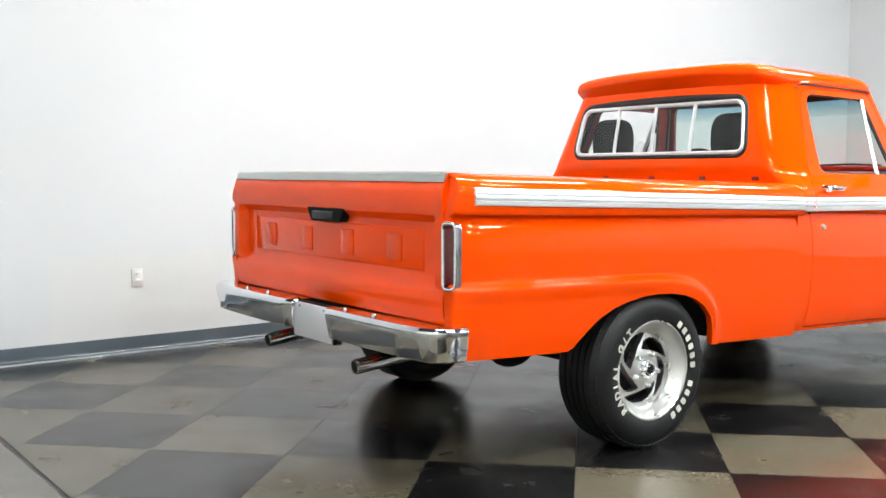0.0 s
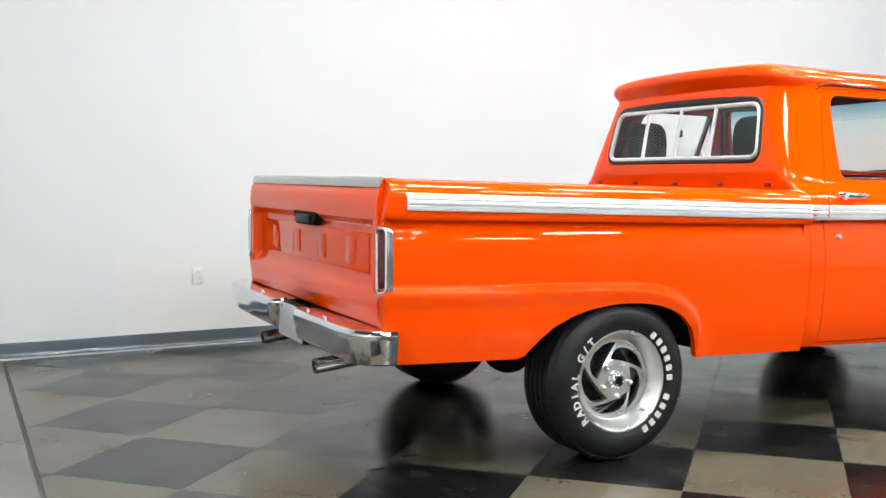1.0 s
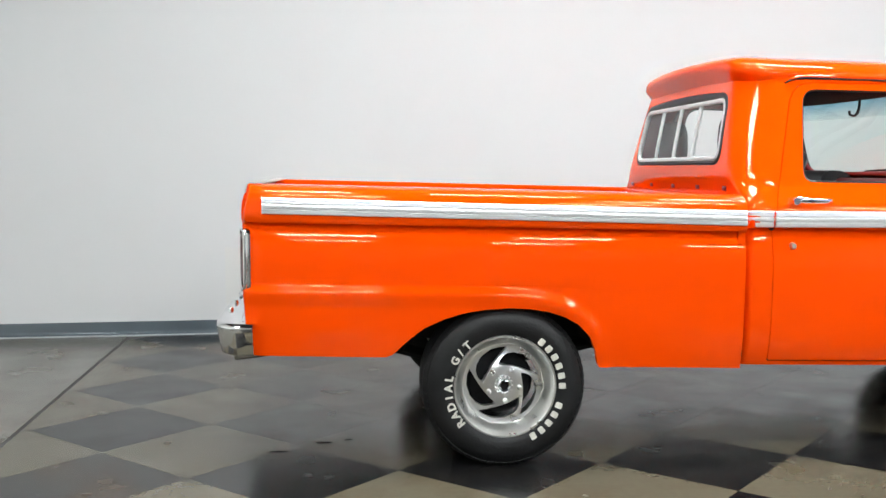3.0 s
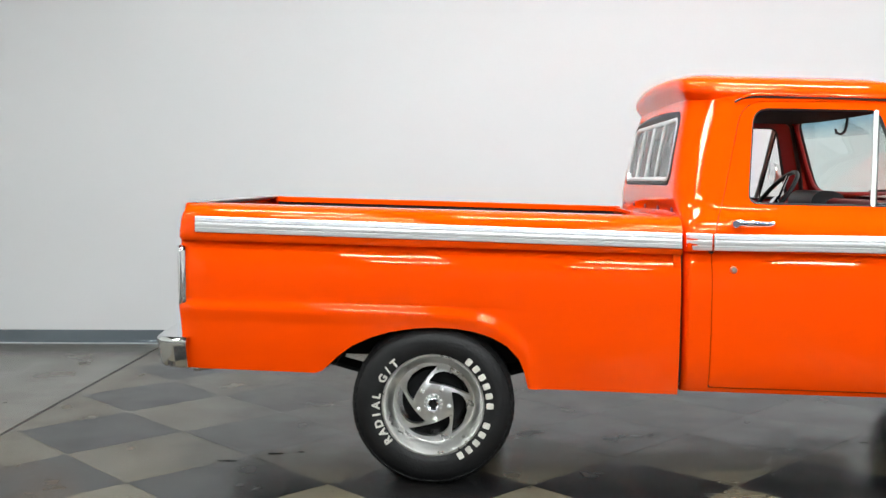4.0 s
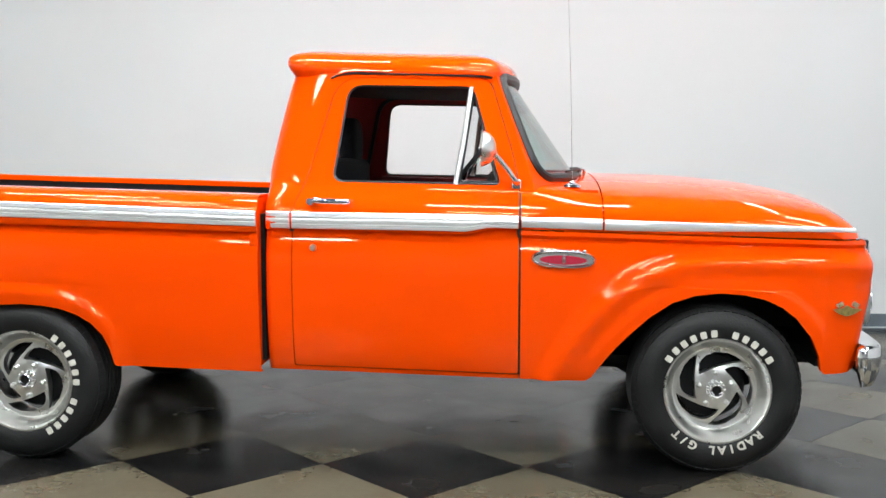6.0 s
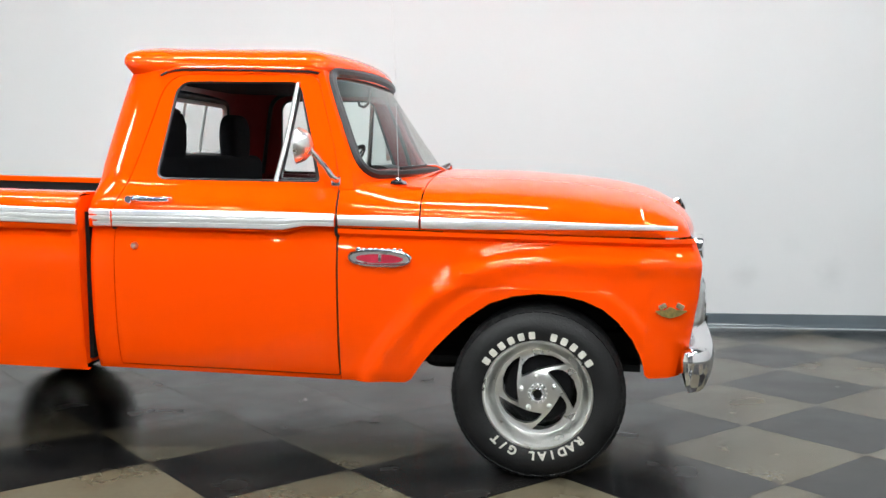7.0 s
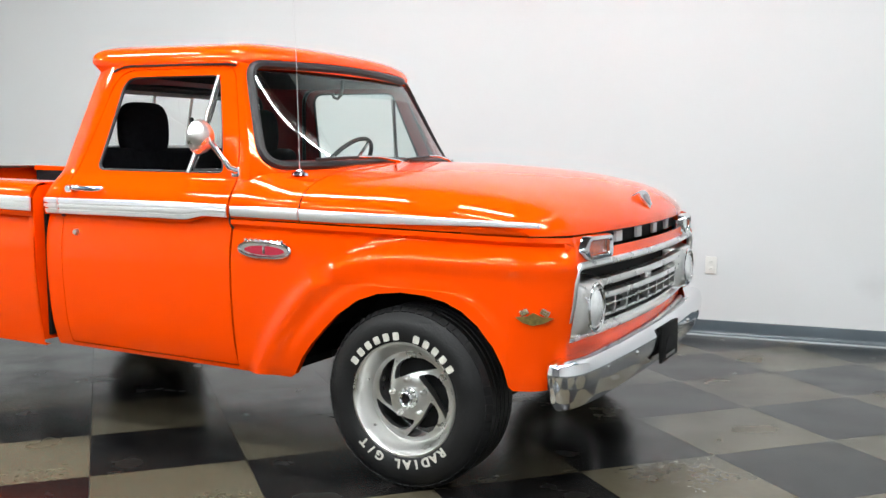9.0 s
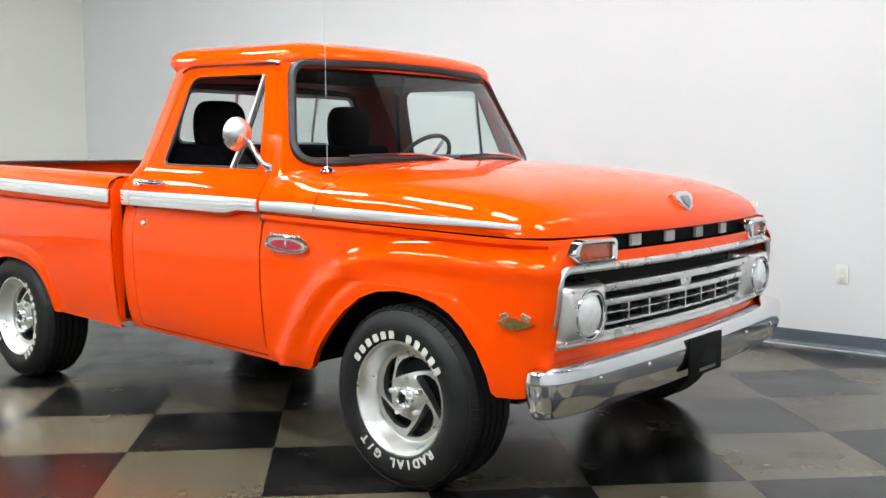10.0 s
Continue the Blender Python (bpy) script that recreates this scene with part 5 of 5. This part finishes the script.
    part("mirror_head", lathe(bmesh.new(), [(0, -0.040), (0.026, -0.037), (0.049, -0.025), (0.064, -0.007), (0.071, 0.010), (0.0725, 0.016), (0.069, 0.018)], 36, Matrix.Translation(c) @ tilt), PEWTER, mir)
    part("mirror_glass", lathe(bmesh.new(), [(0.069, 0.0165), (0, 0.0165)], 36, Matrix.Translation(c) @ tilt), MIRROR, mir)
    part("mirror_foot", box(bmesh.new(), a.x - 0.022, a.x + 0.018, a.y - 0.008, a.y + 0.008, a.z - 0.03, a.z + 0.014, 0.006, 3), CHROME, mir)


for d, s in zip(doors, (-1, 1)):
    door_hardware(d, s)

# antenna and wipers
ab = Vector((2.335, -0.775, 1.238))
bm = lathe(bmesh.new(), [(0, 0), (0.036, 0.0), (0.032, 0.010), (0.016, 0.015), (0.008, 0.026), (0, 0.027)], 20, Matrix.Translation(ab) @ Matrix.Rotation(radians(90), 4, "X") @ Matrix.Scale(1.0, 4))
ant = part("antenna", bm, CHROME, truck, "tall thin chrome whip antenna")
part("mast", tube(bmesh.new(), [ab + Vector((0, 0, 0.02)), ab + Vector((-0.01, 0.006, 0.45)), ab + Vector((-0.03, 0.012, 0.95))], [0.0016, 0.0009, 0.0005], 6), CHROME, ant)
def wiper(y0, y1):
    """A blade lying along the foot of the glass, with a bright arm over it from its pivot."""
    def at(t, up, off):
        y = y0 + (y1 - y0) * t
        return (cab_front_x(y, 1.285) + off, y, 1.284 + up)
    blade = part("wiper", tube(bmesh.new(), [at(t, 0.016 + 0.010 * math.sin(math.pi * t), 0.026) for t in np.linspace(0.02, 1, 9)], 0.007, 6), SEAL, truck, "black windscreen wiper resting at the foot of the glass")
    part("wiper_arm", tube(bmesh.new(), [at(-0.06, -0.006, 0.050), at(0.10, 0.012, 0.046), at(0.35, 0.028, 0.040), at(0.60, 0.030, 0.036)], [0.009, 0.008, 0.006, 0.005], 8), CHROME, blade, "bright steel arm")
    part("wiper_pivot", lathe(bmesh.new(), [(0, -0.022), (0.012, -0.020), (0.016, -0.008), (0.020, 0.012)], 16, Matrix.Translation(at(-0.06, -0.012, 0.050)) @ Matrix.Rotation(radians(-60), 4, "X")), CHROME, blade)


wiper(-0.08, -0.63)
wiper(0.50, 0.0)

# ---- interior ----
bm = box(bmesh.new(), 1.22, 1.72, -0.78, 0.78, 0.78, 0.98, 0.05, 4)
seat = part("bench_seat", bm, CLOTH, truck, "black bench seat with two head rests")
bm = box(bmesh.new(), 1.11, 1.26, -0.76, 0.76, 0.95, 1.33, 0.05, 4)
part("backrest", bm, CLOTH, seat)
for y in (-0.455, 0.455):
    vs = []
    for a in np.linspace(-math.pi / 2, math.pi / 2, 17):
        for b in np.linspace(0, 2 * math.pi, 36, endpoint=False):
            ca, sa, cb, sb = math.cos(a), math.sin(a), math.cos(b), math.sin(b)
            def soft(v, p):
                return math.copysign(abs(v) ** p, v)
            vs.append((1.195 + 0.055 * soft(ca, 0.5) * soft(cb, 0.6), y + 0.150 * soft(ca, 0.5) * soft(sb, 0.6), 1.415 + 0.135 * soft(sa, 0.75)))
    raw("head_rest", vs, [(r * 36 + k, r * 36 + (k + 1) % 36, (r + 1) * 36 + (k + 1) % 36, (r + 1) * 36 + k) for r in range(16) for k in range(36)], CLOTH, seat, smooth=60)
part("cab_floor", box(bmesh.new(), 1.08, 2.30, -0.86, 0.86, 0.50, 0.54), BLACK, truck, smooth=0)
part("rear_trim", box(bmesh.new(), 1.085, 1.10, -0.70, 0.70, 0.55, 1.30), BLACK, truck, "black cab rear trim", smooth=0)
part("firewall", box(bmesh.new(), 2.26, 2.30, -0.80, 0.80, 0.54, 1.18), BLACK, truck, smooth=0)
bm = prism(bmesh.new(), rounded([(2.20, 1.250), (2.06, 1.262), (2.02, 1.235), (2.04, 1.10), (2.10, 1.02), (2.20, 1.02)], [0.01, 0.03, 0.03, 0.03, 0.02, 0.01], 4), -0.78, 0.78, "y")
dash = part("dashboard", bm, REDVINYL, truck, "dark red painted dashboard", smooth=40)
bm = prism(bmesh.new(), rounded([(1.955, 1.18), (1.945, 1.25), (1.985, 1.298), (2.07, 1.300), (2.135, 1.265), (2.14, 1.18)], [0.02, 0.03, 0.04, 0.05, 0.04, 0.02], 5), 0.20, 0.60, "y")
part("instrument", bm, SEAL, dash, "black hooded instrument cluster", smooth=50)
col = Vector((1.80, 0.40, 1.238))
tiltw = Matrix.Translation(col) @ Matrix.Rotation(radians(-52), 4, "Y")
ringp = [tiltw @ Vector((0.198 * math.cos(a), 0.198 * math.sin(a), 0)) for a in np.linspace(0, 2 * math.pi, 40, endpoint=False)]
wheel_ob = part("steering_wheel", tube(bmesh.new(), ringp, 0.012, 8, True), SEAL, truck, "thin black steering wheel with bright spokes")
for a in (0, math.pi * 0.5, math.pi, math.pi * 1.5):
    e = tiltw @ Vector((0.2 * math.cos(a + 0.4), 0.2 * math.sin(a + 0.4), 0))
    part("spoke", tube(bmesh.new(), [tiltw @ Vector((0, 0, -0.03)), e], 0.008, 6), CHROME, wheel_ob)
part("horn_cap", lathe(bmesh.new(), [(0, -0.0), (0.035, 0.004), (0.045, 0.03)], 20, tiltw @ Matrix.Rotation(radians(-90), 4, "X")), CHROME, wheel_ob)
part("steering_column", tube(bmesh.new(), [tiltw @ Vector((0, 0, -0.03)), tiltw @ Vector((0, 0, -0.38))], 0.025, 10), INNER, truck)
part("mirror_bracket", tube(bmesh.new(), [(2.055, 0.0, 1.690), (2.050, 0.0, 1.63), (2.042, 0.0, 1.60), (2.022, 0.0, 1.585), (2.000, 0.0, 1.592), (1.996, 0.0, 1.612)], 0.0075, 8), SEAL, truck, "bare black hook of the inner mirror")

# ---- underbody ----
for s in (-1, 1):
    part("frame_rail", box(bmesh.new(), -0.98, 3.5, s * 0.42 - 0.035, s * 0.42 + 0.035, 0.46, 0.60, 0.006), UNDER, truck, "dark steel frame rail")
    # wheel wells
    for cx_, zt_, w0, w1, nm in ((0.0, 0.735, 0.56, 0.945, "rear_wheel_well"), (2.92, 0.885, 0.52, 0.90, "front_wheel_well")):
        vs, arc = [], np.linspace(0.36, math.pi - 0.36, 22)
        for a in arc:
            x, z = cx_ + 0.455 * math.cos(a), (zt_ - 0.38) + 0.38 * math.sin(a)
            vs += [(x, s * w1, z), (x, s * w0, z), (cx_, s * w0, zt_ - 0.25)]
        raw(nm, vs, grid_faces(len(arc), 3), UNDER, truck, "black wheel well", smooth=40)
part("fuel_tank", box(bmesh.new(), -0.90, -0.45, -0.38, 0.38, 0.40, 0.58, 0.05, 3), UNDER, truck, "dark spare wheel and tank under the bed")
for x in (0.0, 2.921):
    part("axle", tube(bmesh.new(), [(x, -0.78, 0.346), (x, 0.78, 0.346)], 0.045, 12), UNDER, truck, rake=False)
bm = bmesh.new()
bmesh.ops.create_uvsphere(bm, u_segments=20, v_segments=12, radius=0.14, matrix=Matrix.Translation((0, 0, 0.346)))
part("differential", bm, UNDER, truck, rake=False)
for s in (-1, 1):
    part("leaf_spring", tube(bmesh.new(), [(-0.65, s * 0.50, 0.50), (-0.3, s * 0.50, 0.40), (0.0, s * 0.50, 0.375), (0.3, s * 0.50, 0.40), (0.65, s * 0.50, 0.48)], 0.03, 8, flat=0.8), UNDER, truck, rake=False)
part("engine_pan", box(bmesh.new(), 2.35, 3.25, -0.30, 0.30, 0.36, 0.80, 0.06, 3), UNDER, truck)
part("gearbox", box(bmesh.new(), 1.6, 2.35, -0.16, 0.16, 0.40, 0.60, 0.05, 3), UNDER, truck)
part("radiator_support", box(bmesh.new(), 3.36, 3.42, -0.86, 0.86, 0.56, 1.05), UNDER, truck, smooth=0)
# Sheets added to stop the bright wall mirroring in the floor below.
for x0, x1, y1, z0 in ((-0.985, -0.46, 0.88, 0.475), (-0.46, 0.46, 0.54, 0.52), (0.46, 1.01, 0.88, 0.45), (1.06, 2.36, 0.88, 0.455), (2.36, 3.34, 0.60, 0.46), (3.34, 3.55, 0.86, 0.525)):
    part("underbody_pan", box(bmesh.new(), x0, x1, -y1, y1, z0, z0 + 0.03), UNDER, truck, "dark sheet added under the body to block light", smooth=0)
for x in (0.75, 1.45, 2.15, 3.30):
    part("cross_member", box(bmesh.new(), x - 0.04, x + 0.04, -0.42, 0.42, 0.42, 0.50, 0.01), UNDER, truck)
# Made bulky so the floor mirrors darkness under the nose.
part("front_cross_member", box(bmesh.new(), 2.68, 3.16, -0.56, 0.56, 0.36, 0.52, 0.03, 3), UNDER, truck)
part("rear_pan", box(bmesh.new(), -1.02, -0.99, -0.90, 0.90, 0.50, 0.70), UNDER, truck, smooth=0)

# ---- wheels ----
def letter_mesh(ch, size):
    cu = bpy.data.curves.new("letter", "FONT")
    cu.body, cu.size, cu.align_x, cu.extrude, cu.offset = ch, size, "CENTER", 0.0015, 0.0018
    ob = new("letter", cu)
    dg = bpy.context.evaluated_depsgraph_get()
    dg.update()
    me = bpy.data.meshes.new_from_object(ob.evaluated_get(dg))
    throw(ob)
    return me


R_T, Y_OUT = 0.346, -0.985
# the slotted wheel face: a dished disc with five curved slots cut through
bm = lathe(bmesh.new(), [(0.0, Y_OUT + 0.054), (0.060, Y_OUT + 0.054), (0.084, Y_OUT + 0.057), (0.092, Y_OUT + 0.061), (0.120, Y_OUT + 0.070), (0.150, Y_OUT + 0.076), (0.160, Y_OUT + 0.075), (0.172, Y_OUT + 0.072), (0.174, Y_OUT + 0.098), (0.150, Y_OUT + 0.100), (0.0, Y_OUT + 0.095)], 80)
face_ob = part("wheel_face", bm, ALLOY, None, rake=False, smooth=0)
cuts = []
for k in range(5):
    slot = [(0, 0.158), (12, 0.158), (26, 0.156), (45, 0.150), (60, 0.141), (70, 0.131), (78, 0.119), (86, 0.103), (92, 0.090), (89, 0.086), (80, 0.083), (66, 0.082), (52, 0.085), (37, 0.093), (23, 0.107), (11, 0.127), (3, 0.148)]
    cuts.append(cutter([(r * math.cos(radians(a + 45 + 72 * k)), r * math.sin(radians(a + 45 + 72 * k))) for a, r in slot], Y_OUT - 0.1, Y_OUT + 0.3, "y"))
cut(face_ob, cuts)
spoke_face = face_ob.data
throw(face_ob, *cuts)


def wheel(cx_, s, turn, spin, width=0.275):
    """Tyre with raised white marks, deep polished five spoke rim, chrome cap. Built facing -y, turned for the far side."""
    root_m = Matrix.Translation((cx_, 0, 0.346)) @ (Matrix.Identity(4) if s < 0 else Matrix.Rotation(math.pi, 4, "Z")) @ Matrix.Rotation(radians(turn if s < 0 else -turn), 4, "Y")
    yo, yi = Y_OUT, Y_OUT + width
    # rim barrel
    bm = lathe(bmesh.new(), [(0.222, yo + 0.020), (0.221, yo + 0.010), (0.217, yo + 0.004), (0.211, yo + 0.004), (0.207, yo + 0.009), (0.203, yo + 0.014), (0.196, yo + 0.026), (0.186, yo + 0.044), (0.176, yo + 0.062), (0.169, yo + 0.078), (0.174, yo + 0.11), (0.176, yo + 0.20), (0.19, yi - 0.03), (0.205, yi - 0.02)], 72)
    rim = part("wheel", bm, ALLOY, truck, "black tyre on a deep polished five spoke alloy wheel", rake=False, smooth=35)
    rim.matrix_local = root_m
    def sub(name, bm_, mat, label="", smooth=40):
        return part(name, bm_, mat, rim, label, rake=False, smooth=smooth)
    # tyre
    w = width
    prof = [(0.204, yo + 0.022), (0.210, yo + 0.012), (0.222, yo + 0.004), (0.240, yo - 0.004), (0.268, yo - 0.008), (0.295, yo - 0.002), (0.312, yo + 0.008), (0.326, yo + 0.020), (0.336, yo + 0.032), (0.343, yo + 0.046)]
    tread = []
    ny = 5
    a0, a1 = yo + 0.048, yi - 0.048
    for k in range(ny):
        u0, u1 = a0 + (a1 - a0) * k / ny, a0 + (a1 - a0) * (k + 1) / ny
        g = 0.005
        r = 0.3455
        tread += [(r, u0 + (g if k else 0)), (r, u1 - (g if k < ny - 1 else 0))]
        if k < ny - 1:
            tread += [(r - 0.009, u1 - g * 0.6), (r - 0.009, u1 + g * 0.6)]
    back = [(r, yi - (y - yo)) for r, y in prof[::-1]]
    bm = lathe(bmesh.new(), prof + tread + back, 96)
    sub("tyre", bm, RUBBER, "black tyre with raised white markings", 30)
    # shoulder lugs
    bm = bmesh.new()
    for k in range(64):
        a = 2 * math.pi * k / 64
        m = Matrix.Rotation(a, 4, "Y") @ Matrix.Translation((0.3355, yo + 0.034, 0)) @ Matrix.Rotation(radians(-33), 4, "Z")
        box(bm, -0.004, 0.004, -0.014, 0.014, -0.012, 0.012, 0, m=m)
    lug = sub("shoulder_lug", bm, RUBBER, smooth=0)
    lug["kind"] = "stuff"
    # dark drum behind the slots
    sub("brake_drum", lathe(bmesh.new(), [(0, yo + 0.14), (0.13, yo + 0.14), (0.14, yo + 0.15), (0.14, yo + 0.24)], 40), UNDER, "dark brake drum")
    disc = link("wheel_face", spoke_face.copy(), (), rim, "polished face with five curved slots", 35)
    disc.matrix_local = Matrix.Rotation(radians(spin), 4, "Y")
    for k in range(5):
        a = radians(94 - spin + 72 * k)
        lugm = Matrix.Translation((0.070 * math.cos(a), 0, 0.070 * math.sin(a)))
        sub("lug_nut", lathe(bmesh.new(), [(0, yo + 0.030), (0.006, yo + 0.031), (0.0105, yo + 0.036), (0.011, yo + 0.060)], 12, lugm), ALLOY)

    sub("centre_cap", lathe(bmesh.new(), [(0.015, yo + 0.040), (0.018, yo + 0.024), (0.024, yo + 0.020), (0.030, yo + 0.024), (0.033, yo + 0.034), (0.036, yo + 0.040), (0.040, yo + 0.044), (0.041, yo + 0.075)], 32), CHROME, "chrome centre cap")
    for k in range(12):
        m = Matrix.Rotation(2 * math.pi * k / 12, 4, "Y") @ Matrix.Translation((0.034, 0, 0))
        sub("cap_flute", box(bmesh.new(), -0.0055, 0.0055, yo + 0.026, yo + 0.050, -0.004, 0.004, 0.002, 2, m=m), PEWTER)
    sub("cap_centre", lathe(bmesh.new(), [(0.0, yo + 0.036), (0.016, yo + 0.036)], 20), BLACK)
    # markings
    if s < 0:
        r0 = 0.226
        text = "RADIAL G/T"
        span = radians(86)
        for i, ch in enumerate(text):
            if ch == " ":
                continue
            a = radians(270) + span / 2 - span * i / (len(text) - 1)
            me_ = letter_mesh(ch, 0.046)
            # letter's own x runs clockwise, its y outward
            c, sn = math.cos(a), math.sin(a)
            m = Matrix(((sn, c, 0, r0 * c), (0, 0, -1, yo - 0.0055), (-c, sn, 0, r0 * sn), (0, 0, 0, 1)))
            me_.transform(m)
            link("letter", me_, WHITELET, rim, smooth=0)
        span = radians(112)
        for i in range(12):
            if i == 6:
                continue
            a = radians(90) + span / 2 - span * i / 11
            bm = prism(bmesh.new(), rounded([(-0.0125, -0.015), (-0.0125, 0.015), (0.0125, 0.015), (0.0125, -0.015)], 0.006, 3), -0.0015, 0.0015, "y")
            c, sn = math.cos(a), math.sin(a)
            m = Matrix(((sn, 0, c, 0.241 * c), (0, 1, 0, yo - 0.0055), (-c, 0, sn, 0.241 * sn), (0, 0, 0, 1)))
            bmesh.ops.transform(bm, matrix=m, verts=bm.verts)
            sub("raised_block", bm, WHITELET, smooth=0)
    return rim


wheel(0.0, -1, 95, -61)
wheel(0.0, 1, 20, 10)
wheel(2.921, -1, 0, 0)
wheel(2.921, 1, 40, 30)

# ---- floor pieces ----
H = GRID / 2
half_t = H - 0.0012
def tile_mesh(name, poly, mat, key):
    me = bpy.data.meshes.new(name)
    n = len(poly)
    me.from_pydata([(a, b, 0) for a, b in poly] + [(a, b, -0.006) for a, b in poly], [], [tuple(range(n))] + [(i, i + n, (i + 1) % n + n, (i + 1) % n) for i in range(n)])
    me.materials.append(mat)
    me.update()
    return me


full = [(half_t, 0), (0, half_t), (-half_t, 0), (0, -half_t)]
kinds = {}
def tile_at(i, j):
    u, v = i * H, j * H
    mat, name = (DARKTILE, "dark") if j % 2 == 0 else (LIGHTTILE, "light")
    if (i, j) in ((3, -2), (7, -2)):
        mat, name = REDTILE, "maroon"
    if (i, j) == (-1, 0):
        mat, name = RUSTTILE, "rust"
    poly = full
    lo = EDGE - u
    clip = "full"
    if lo > -half_t:  # cut along the field's edge
        if lo >= half_t - 0.004:
            return
        clip = "cut%d" % i
        e = half_t
        if lo <= 0:
            poly = [(e, 0), (0, e), (lo, e + lo), (lo, -e - lo), (0, -e)]
        else:
            poly = [(e, 0), (lo, e - lo), (lo, -e + lo)]
    if v + half_t > V1 - 0.001 or v - half_t < V0 or u + half_t > U1:
        hi = min(half_t, V1 - v)
        if clip != "full" or hi < -half_t + 0.01 or v - half_t < V0 or u + half_t > U1:
            if clip != "full":
                return
        if v + half_t > V1 - 0.001 and hi > -half_t + 0.01:
            e = half_t
            poly = [(e, 0), (hi and e - hi, hi), (-(e - hi), hi), (-e, 0), (0, -e)] if hi > 0 else [(e + hi, hi), (-(e + hi), hi), (0, -e)]
            clip = "top%d" % j
        elif v + half_t > V1 - 0.001:
            return
    key = (name, clip)
    if key not in kinds:
        kinds[key] = tile_mesh("tile", poly, mat, key)
    ob = new("tile", kinds[key])
    ob.parent = floor
    ob.matrix_world = room @ pose(u, v, 0)


near, rest = [], []
for i in range(-3, 20):
    for j in range(-29, 10):
        if (i + j) % 2 and i * H - H < U1 and j * H + H > V0:
            tile_at(i, j) if -7 <= j else rest.append((i, j))
# plain slab beyond the edge line, and the field's far part in one piece
me = bpy.data.meshes.new("grey_slab")
me.from_pydata([(U0, V0, 0), (EDGE - 0.022, V0, 0), (EDGE - 0.022, V1, 0), (U0, V1, 0)], [], [(0, 1, 2, 3)])
me.transform(room)
link("grey_slab", me, SLAB, floor, "plain grey polished slab beside the checker", 0)
vs, fs, ms = [], [], []
for i, j in rest:
    if i * H < EDGE + H * 0.5 or j * H - H < V0:
        continue
    k = len(vs)
    vs += [room @ Vector((i * H + a, j * H + b, 0)) for a, b in full]
    fs.append((k, k + 1, k + 2, k + 3))
    ms.append(0 if j % 2 == 0 else 1)
me = bpy.data.meshes.new("far_tiles")
me.from_pydata(vs, [], fs)
ob = link("far_tiles", me, [DARKTILE, LIGHTTILE], floor, "more of the dark and cream checker", 0)
me.polygons.foreach_set("material_index", ms)
ob["kind"] = "stuff"

# small dark chips and scuffs under and behind the truck
rnd = random.Random(5)
vs, fs = [], []
for x, y, a, b in ((-0.77, -0.51, 0.045, 0.014), (-0.655, -0.475, 0.022, 0.009), (-0.965, -0.635, 0.05, 0.01), (2.10, -0.21, 0.03, 0.008), (2.02, -0.19, 0.018, 0.007)):
    k = len(vs)
    for q in range(12):
        t = 2 * math.pi * q / 12
        r = rnd.uniform(0.65, 1.1)
        vs.append((x + a * r * math.cos(t), y + b * r * math.sin(t), 0.0012))
    fs.append(tuple(range(k, k + 12)))
me = bpy.data.meshes.new("scuff_marks")
me.from_pydata(vs, [], fs)
ob = link("scuff_marks", me, UNDER, floor, "small dark chips and scuffs in the floor", 0)
ob["kind"] = "stuff"
